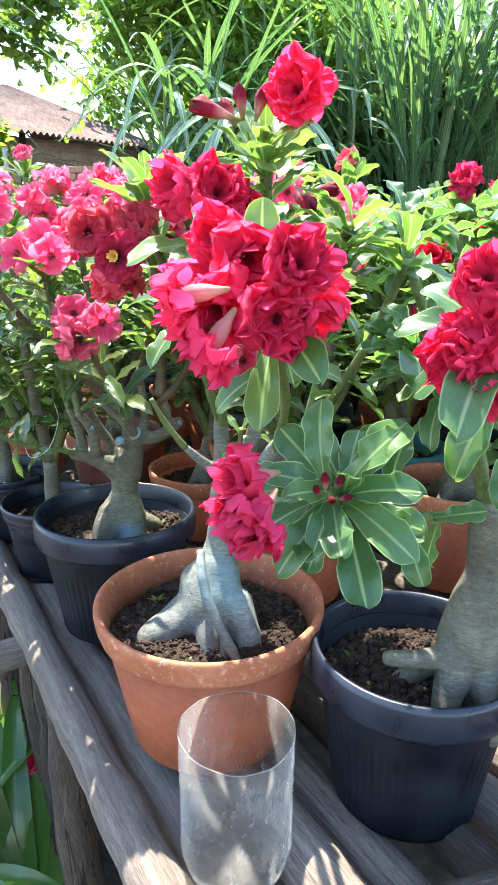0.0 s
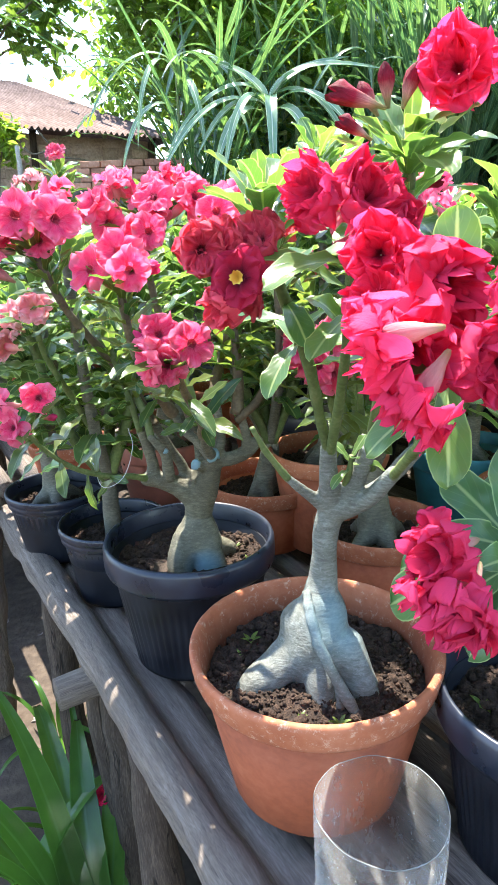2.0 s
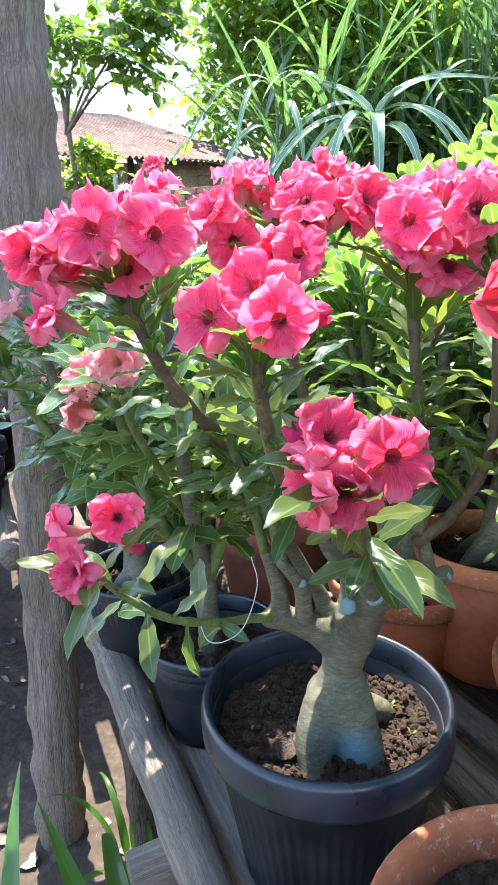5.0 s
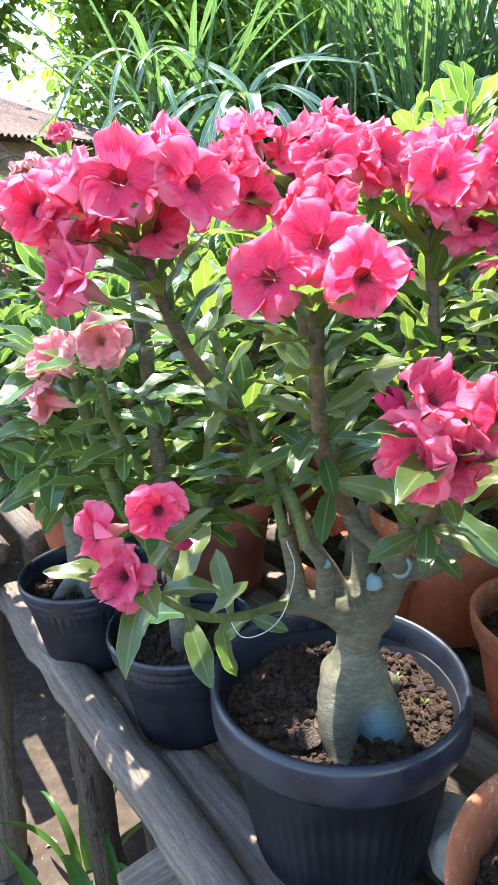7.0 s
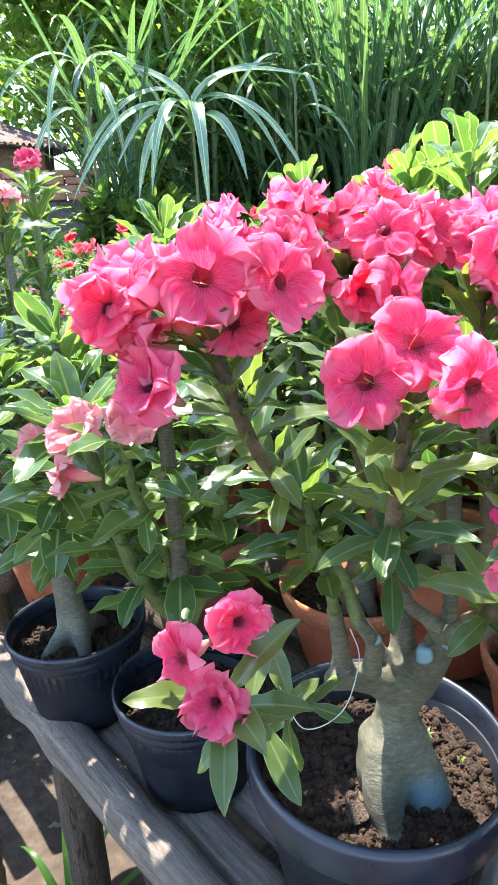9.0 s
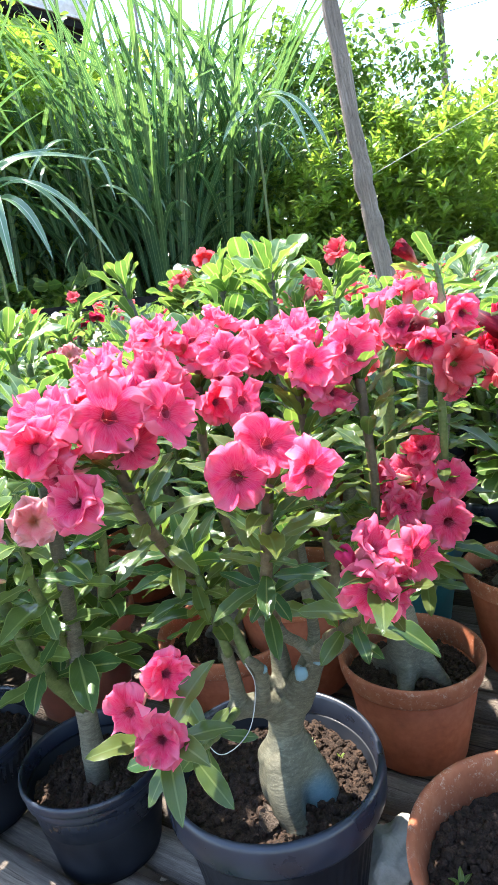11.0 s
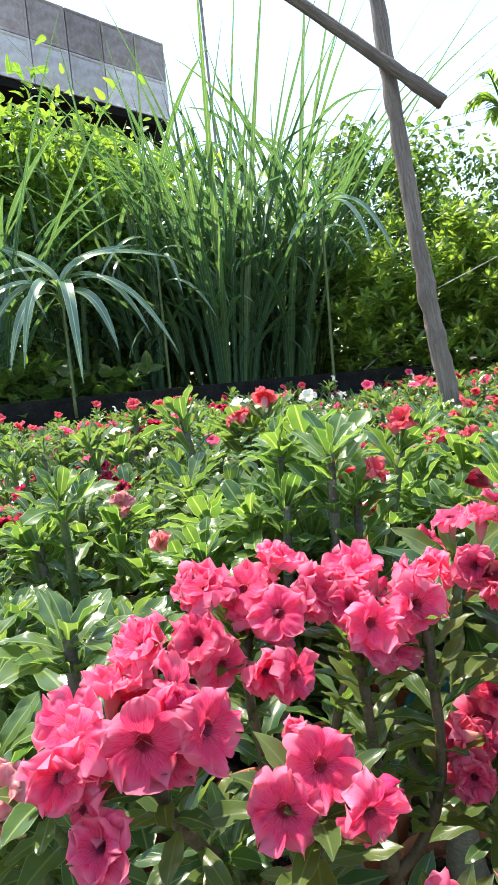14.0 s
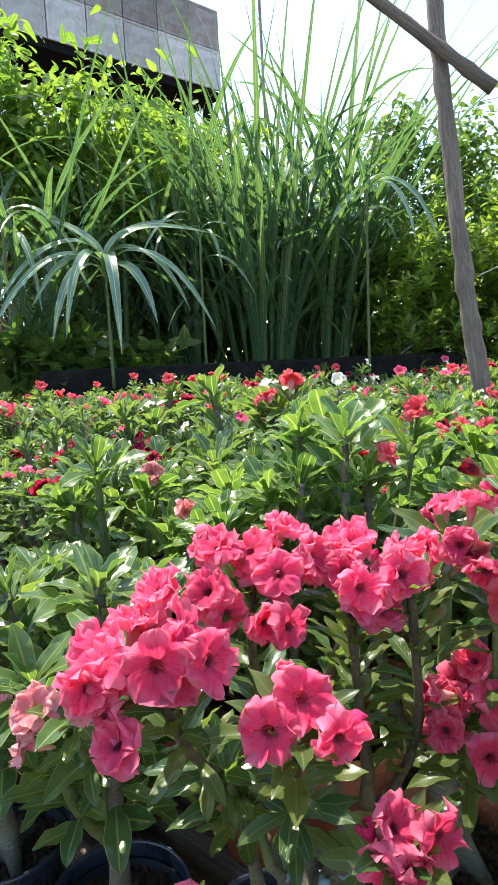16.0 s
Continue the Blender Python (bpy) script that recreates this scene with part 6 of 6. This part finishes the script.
for k in range(20):
    a = rng.uniform(-1.3, 0.9)
    spray(over, (-2.4 + rng.uniform(-0.45, 0.5), 6.3 + rng.uniform(-0.3, 0.3), 3.3 + rng.uniform(-0.2, 0.45)), (math.cos(a), math.sin(a), rng.uniform(-0.25, 0.2)), rng.uniform(0.4, 0.62), L_SUNLIT if k % 3 else L_TREE)

for x, y, sx, sz, n in ((3.1, 5.9, 0.6, 0.95, 3600), (4.2, 5.6, 0.8, 1.05, 5000), (5.6, 5.8, 1.0, 1.25, 5600), (7.3, 6.4, 1.2, 1.6, 6000)):
    tree("shrub", (x, y, 1.2), 0.6, (x, y, 1.55 + sz * 0.6), (sx, 0.55, sz * 0.7), int(n * 1.7), 0.125, 0.018, L_BUSH, "bright green leafy shrub in a thick hedge", 34, 0.0, limbs=6, category="shrub", whorl=10)
for x, y, sx, sz, n in ((4.0, 7.0, 0.9, 1.75, 11000), (6.2, 7.6, 1.2, 1.45, 12000), (8.2, 7.4, 1.2, 1.9, 11000)):
    tree("tree", (x, y, 1.2), 1.0, (x, y, 1.7 + sz * 0.65), (sx, 0.7, sz * 0.62), n, 0.1, 0.024, L_TREE, "leafy green tree rising behind the hedge", 70, 0.2, limbs=6)
tree("tree", (-0.2, 7.3, 1.3), 1.7, (0.0, 7.2, 3.2), (0.78, 0.5, 0.95), 5600, 0.15, 0.042, L_SUNLIT, "tall leafy yellow-green tree between house and cane grass", 46, 0.2, "obovate", 9)
slim = tree("tree", (-0.95, 7.4, 1.3), 1.6, (-1.2, 7.2, 3.85), (0.5, 0.4, 0.9), 2300, 0.14, 0.04, L_SUNLIT, "slender tree with loose leaf sprays over the roof", 26, 0.3, "obovate", 7)
for k in range(18):
    a = rng.uniform(1.6, 4.6)
    spray(slim, (-1.3 + rng.uniform(-0.35, 0.4), 7.0 + rng.uniform(-0.3, 0.3), 2.75 + rng.uniform(0, 1.0)), (math.cos(a), math.sin(a), rng.uniform(-0.3, 0.2)), rng.uniform(0.45, 0.7), L_SUNLIT if k % 3 else L_TREE)
tree("tree", (1.3, 8.4, 1.3), 1.6, (1.3, 8.4, 3.3), (0.9, 0.5, 0.9), 5000, 0.17, 0.04, L_BUSH, "bright leafy tree in front of the tank", 28, 0.1, whorl=7)
for x, y in ((-0.2, 7.4), (0.6, 8.0), (1.6, 7.6), (2.6, 7.4)):
    tree("shrub", (x, y, 1.35), 0.5, (x, y, 2.2), (0.8, 0.5, 0.7), 3500, 0.1, 0.026, L_BUSH, "low leafy bush behind the tall grass", 18, 0.1, limbs=4, category="shrub")
tree("shrub", (-3.6, 8.3, 1.3), 0.4, (-3.35, 7.9, 2.2), (0.4, 0.3, 0.45), 1500, 0.08, 0.022, L_BUSH, "small bright bush by the house", 10, 0.1, limbs=4, category="shrub")

tree("shrub", (-0.35, 5.85, 1.35), 0.2, (-0.35, 5.85, 1.62), (0.6, 0.2, 0.22), 1200, 0.15, 0.04, L_TREE, "low dark broad-leaved plant under the drooping cane", 14, 0.1, limbs=3, category="shrub", whorl=6)

tree("shrub", (-2.9, 6.85, 1.35), 0.6, (-2.88, 6.8, 2.42), (0.2, 0.25, 0.2), 700, 0.09, 0.026, L_BUSH, "small bright bush against the house wall", 10, 0.1, limbs=4, category="shrub")
stake = thing("garden_stake", (-0.735, 1.78, 0.62), "thin dark upright stake with a white string tie", "post")
log(stake, "pole", (-0.735, 1.78, 0.62), (-0.728, 1.785, 1.37), 0.0095, M_DARKWOOD, n=10)
log(stake, "tie", (-0.729, 1.784, 1.252), (-0.729, 1.784, 1.262), 0.0115, M_STRING, n=10)
stake = thing("garden_stake", (-2.4, 6.25, 1.9), "short pale stake standing on the concrete wall", "post")
log(stake, "pole", (-2.4, 6.25, 1.88), (-2.4, 6.25, 2.3), 0.022, M_STONE, n=8)

for x, y in ((-0.75, 8.0), (0.35, 8.1), (1.45, 8.2), (2.55, 8.0), (3.6, 8.1)):
    tree("shrub", (x, y, 1.3), 0.2, (x, y, 1.75), (0.75, 0.3, 0.4), 1500, 0.13, 0.035, L_TREE, "dark undergrowth bush at the foot of the grass", 22, 0.1, limbs=3, category="shrub")

# palm
palm = thing("palm_tree", (12.5, 14.7, -0.45), "slender palm tree rising behind the hedge", "palm")
V, F, U = tube(curve((0, 0, 0), (0.1, 0, 4), (0, 0, 8.6), n=8), [0.2, 0.1, 0.09], 10, 0.1, 5)
part("trunk", mesh("trunk", V, F, M_BARK, U), palm)
for k in range(13):
    a, up = k * 2.4, (1.0, 0.45, 0.75, 0.2)[k % 4] if k < 12 else -1.3
    r1, r2, r3 = (0.25, 0.55, 0.85) if up > 0 else (0.12, 0.2, 0.22)
    path = curve((0, 0, 8.45), (r1 * math.cos(a), r1 * math.sin(a), 8.6 + 0.42 * up), (r2 * math.cos(a), r2 * math.sin(a), 8.65 + 0.75 * up), (r3 * math.cos(a), r3 * math.sin(a), 8.5 + 0.85 * up), n=8)
    ms, T = [], np.gradient(path, axis=0)
    for i in range(4, len(path)):
        for sg in (-1, 1):
            side = unit(np.cross(T[i], (0.01, 0, 1))) * sg
            ms.append(aim(path[i], side * rng.uniform(0.5, 0.9) + unit(T[i]) * 0.9 - np.array((0, 0, rng.uniform(0.05, 0.4))), (0, 0, 1), rng.uniform(0.8, 1.1)))
    V, F, U = joined([merged(*leaf_arrays(0.38, 0.028, "lance", 0.2, 0.6, 0, 4, 2), ms), tube(path, [0.035, 0.012], 5)])
    part("frond", mesh("frond", V, F, L_SUNLIT if up > 0 else L_BUSH, U), palm, "" if up > 0 else "old yellowing frond hanging down")

# ---- house ----
def box(parent, name, c, size, m_, rot=0.0, label="", bev=0.004):
    bm = bmesh.new()
    bmesh.ops.create_cube(bm, size=1)
    bmesh.ops.scale(bm, vec=size, verts=bm.verts)
    if bev:
        bmesh.ops.bevel(bm, geom=bm.edges[:], offset=bev, segments=1, affect="EDGES")
    me = bpy.data.meshes.new(name)
    bm.to_mesh(me); bm.free()
    me.materials.append(m_)
    ob = new(name, me) if parent is None else part(name, me, parent, label)
    ob.matrix_basis = Matrix.Translation(c) @ Matrix.Rotation(rot, 4, "Z")
    return ob


HE = np.array((-1.36, 8.63)); HL = np.array((-2.78, 7.59))
hd = unit(np.append(HL - HE, 0)); hn = np.array((hd[1], -hd[0], 0)); hn = hn if hn[1] > 0 else -hn
hrot = math.atan2(hd[1], hd[0])
house = thing("house", (HE[0], HE[1], 1.3), "old house with woven bamboo walls and rusty iron roof", "house")
EZ = 2.70 - 1.3


def hp(a, b, z):
    return hd * a + hn * b + np.array((0, 0, z))


def roof_face(corners, waves):
    """A corrugated sheet over the quad eave-left, eave-right, top-right, top-left."""
    a, b, c, d = (np.array(q) for q in corners)
    nu, V = waves * 8, []
    nrm = unit(np.cross(b - a, d - a)); nrm = nrm if nrm[2] > 0 else -nrm
    for th in (0, -0.012):
        for j in range(2):
            for i in range(nu + 1):
                u = i / nu
                p = (a + (b - a) * u) if j == 0 else (d + (c - d) * u)
                V.append(p + nrm * (0.017 * math.sin(2 * math.pi * waves * u) + th))
    q = grid_faces(2, nu + 1)
    o = 2 * (nu + 1)
    F = q + [tuple(o + i for i in f[::-1]) for f in q] + [(i, i + 1, o + i + 1, o + i) for i in range(nu)]
    return V, F


V, F = roof_face([hp(-0.1, 0, EZ), hp(5.6, 0, EZ), hp(5.6, 2.2, EZ + 0.95), hp(1.2, 2.2, EZ + 0.95)], 80)
part("roof", mesh("roof", V, F, M_ROOF), house, "rusty corrugated iron")
V, F = roof_face([hp(-0.1, 0, EZ), hp(-0.1, 4.4, EZ), hp(1.2, 2.2, EZ + 0.95), hp(1.18, 2.2, EZ + 0.95)], 56)
part("roof", mesh("roof", V, F, M_ROOF), house, "rusty corrugated iron")
box(house, "wall", hp(2.65, 0.41, EZ / 2 - 0.02), (5.1, 0.06, EZ + 0.05), M_BAMBOO, hrot)
box(house, "wall", hp(0.1, 2.35, EZ / 2 - 0.02), (0.06, 3.9, EZ + 0.05), M_BAMBOO, hrot)
slat = mesh("slat", *(lambda b_: (b_[0], b_[1]))(([(-0.09, -0.01, -0.04), (0.09, -0.01, -0.04), (0.09, -0.01, 0.04), (-0.09, -0.01, 0.04), (-0.1, 0.004, -0.05), (0.1, 0.004, -0.05), (0.1, 0.004, 0.05), (-0.1, 0.004, 0.05)], [(0, 1, 2, 3), (0, 4, 5, 1), (1, 5, 6, 2), (2, 6, 7, 3), (3, 7, 4, 0)])), M_BAMBOO, smooth=False)
for r_ in range(12):
    for c_ in range(20):
        if (c_ + r_) % 2 == 0:
            ob = part("slat", slat, house)
            ob.matrix_basis = Matrix.Translation(hp(0.25 + 0.2 * c_, 0.372, EZ - 0.15 - 0.1 * r_)) @ Matrix.Rotation(hrot, 4, "Z") @ Matrix.Rotation(0 if hn[1] > 0 and math.cos(hrot) > 0 else math.pi, 4, "Z")
for a_ in (0.1, 1.6, 3.1, 4.5):
    log(house, "post", np.array(house.location) + hp(a_, 0.33, -0.05), np.array(house.location) + hp(a_, 0.33, EZ + 0.1), 0.045, M_DARKWOOD, n=8)

for pts in (((-2.92, 7.55, 2.7), (-2.78, 7.62, 2.44), (-2.55, 7.78, 2.5), (-2.45, 7.85, 2.47)), ((-2.71, 7.68, 2.7), (-2.6, 7.75, 2.55), (-2.5, 7.8, 2.42), (-2.3, 7.95, 2.4), (-2.12, 8.06, 2.34))):
    V, F, U = tube(curve(*pts, n=8) - np.array(house.location), [0.012, 0.008], 6, 0.3, 9)
    part("dry_vine", mesh("dry_vine", V, F, M_DRY, U), house, "bare dry vine hanging from the eave")

# low concrete wall and dark netting before the terrace
w = box(None, "wall_terrace", (-2.45, 6.3, 0.98), (3.2, 0.18, 1.86), M_DIRTY, 0.05)
tagged(w, "low grey concrete wall below the house", "wall", kind="structure")
w = box(None, "wall_netting", (2.6, 5.5, 1.06), (6.5, 0.05, 1.0), M_DARK, 0.0)
tagged(w, "dark shade netting along the terrace edge", "wall", kind="structure")

bricks = thing("brick_stack", (-1.75, 6.28, 1.91), "short stack of clay bricks on the concrete wall", "bricks")
bmesh_ = bpy.data.meshes.new("brick")
bm = bmesh.new()
bmesh.ops.create_cube(bm, size=1)
bmesh.ops.scale(bm, vec=(0.19, 0.09, 0.056), verts=bm.verts)
bmesh.ops.bevel(bm, geom=bm.edges[:], offset=0.006, segments=1, affect="EDGES")
bm.to_mesh(bmesh_); bm.free()
bmesh_.materials.append(M_BRICK)
for r_ in range(4):
    for q in range(5):
        ob = part("brick", bmesh_, bricks)
        ob.matrix_basis = Matrix.Translation((-0.1 + 0.2 * q + (0.1 if r_ % 2 else 0), float(rng.uniform(-0.008, 0.008)), 0.03 + 0.06 * r_)) @ Matrix.Rotation(float(rng.uniform(-0.05, 0.05)), 4, "Z")

# ---- water tank, mast, wires ----
P1, P2 = np.array((-1.4, 18.4)), np.array((4.98, 21.4))
td = unit(np.append(P2 - P1, 0)); tn = np.array((-td[1], td[0], 0))
trot = math.atan2(td[1], td[0])
tank = thing("water_tank", (P1[0], P1[1], 0), "large grey panelled water tank raised on a frame", "water tank")
pan = bpy.data.meshes.new("panel")
bm = bmesh.new()
bmesh.ops.create_cube(bm, size=1)
bmesh.ops.scale(bm, vec=(1.14, 0.06, 1.18), verts=bm.verts)
ff = [f for f in bm.faces if f.normal.y < -0.5]
bmesh.ops.inset_individual(bm, faces=ff, thickness=0.07, depth=0)
bmesh.ops.inset_individual(bm, faces=ff, thickness=0.06, depth=-0.03)
bmesh.ops.inset_individual(bm, faces=ff, thickness=0.3, depth=0.05)
bm.to_mesh(pan); bm.free()
pan2 = pan.copy()
pan.materials.append(M_TANK); pan2.materials.append(M_RUST)
for i in range(6):
    for j in range(2):
        ob = part("panel", pan2 if j else pan, tank)
        ob.matrix_basis = Matrix.Translation(td * (0.59 + 1.175 * i) + np.array((0, 0, 10.75 + 1.2 * j))) @ Matrix.Rotation(trot, 4, "Z")
for i in range(3):
    for j in range(2):
        ob = part("panel", pan2 if j else pan, tank)
        ob.matrix_basis = Matrix.Translation(tn * (0.59 + 1.175 * i) + np.array((0, 0, 10.75 + 1.2 * j))) @ Matrix.Rotation(trot - math.pi / 2, 4, "Z")
box(tank, "core", td * 3.53 + tn * 1.8 + np.array((0, 0, 11.35)), (6.9, 3.4, 2.3), M_RUST, trot)
box(tank, "beam", td * 3.5 + tn * 1.8 + np.array((0, 0, 10.03)), (7.1, 3.5, 0.2), M_DARK, trot)
for i in (0.3, 3.5, 6.7):
    for j in (0.3, 3.2):
        box(tank, "leg", td * i + tn * j + np.array((0, 0, 4.9)), (0.25, 0.25, 9.8), M_DARK, trot)
mast = thing("mast", (3.55, 12.2, 0), "thin grey steel mast behind the grass", "mast")
log(mast, "pole", (3.55, 12.2, 0), (3.4, 12.2, 9.5), 0.028, M_RUST, rough=0.02, bow=0.0)
for i, (a_, b_) in enumerate((((-4.0, 19.9, 5.9), (21.3, 8.1, 8.9)), ((-4.0, 19.9, 5.65), (21.3, 8.1, 8.65)), ((-8, 14.0, 5.5), (3.47, 12.2, 4.6)), ((-8, 14.0, 5.3), (3.475, 12.2, 4.4)))):
    V, F, U = tube(curve(a_, tuple((np.array(a_) + b_) / 2 - np.array((0, 0, 0.25))), b_, n=10), [0.006, 0.006], 5)
    tagged(new("overhead_wire", mesh("overhead_wire", V, F, M_DARK, U)), "thin dark overhead wire against the sky", "wire", "overhead wires")
V, F, U = tube(curve((1.43, 2.97, 1.92), (2.17, 2.68, 2.25), (3.4, 2.2, 2.8), n=8), [0.002, 0.002], 5)
tagged(new("wire", mesh("wire", V, F, M_TANK, U)), "thin wire tied to the leaning post", "wire")
# loose stone on the rack
V, F, U = tube(curve((-0.13, 0.92, 0.705), (-0.105, 0.94, 0.715), (-0.07, 0.955, 0.722), (-0.045, 0.965, 0.715), n=12), [0.012, 0.034, 0.038, 0.03, 0.012], 28, 0.5, 30)
tagged(new("stone", mesh("stone", V, F, M_STONE)), "rough grey lump of concrete on the logs", "stone")
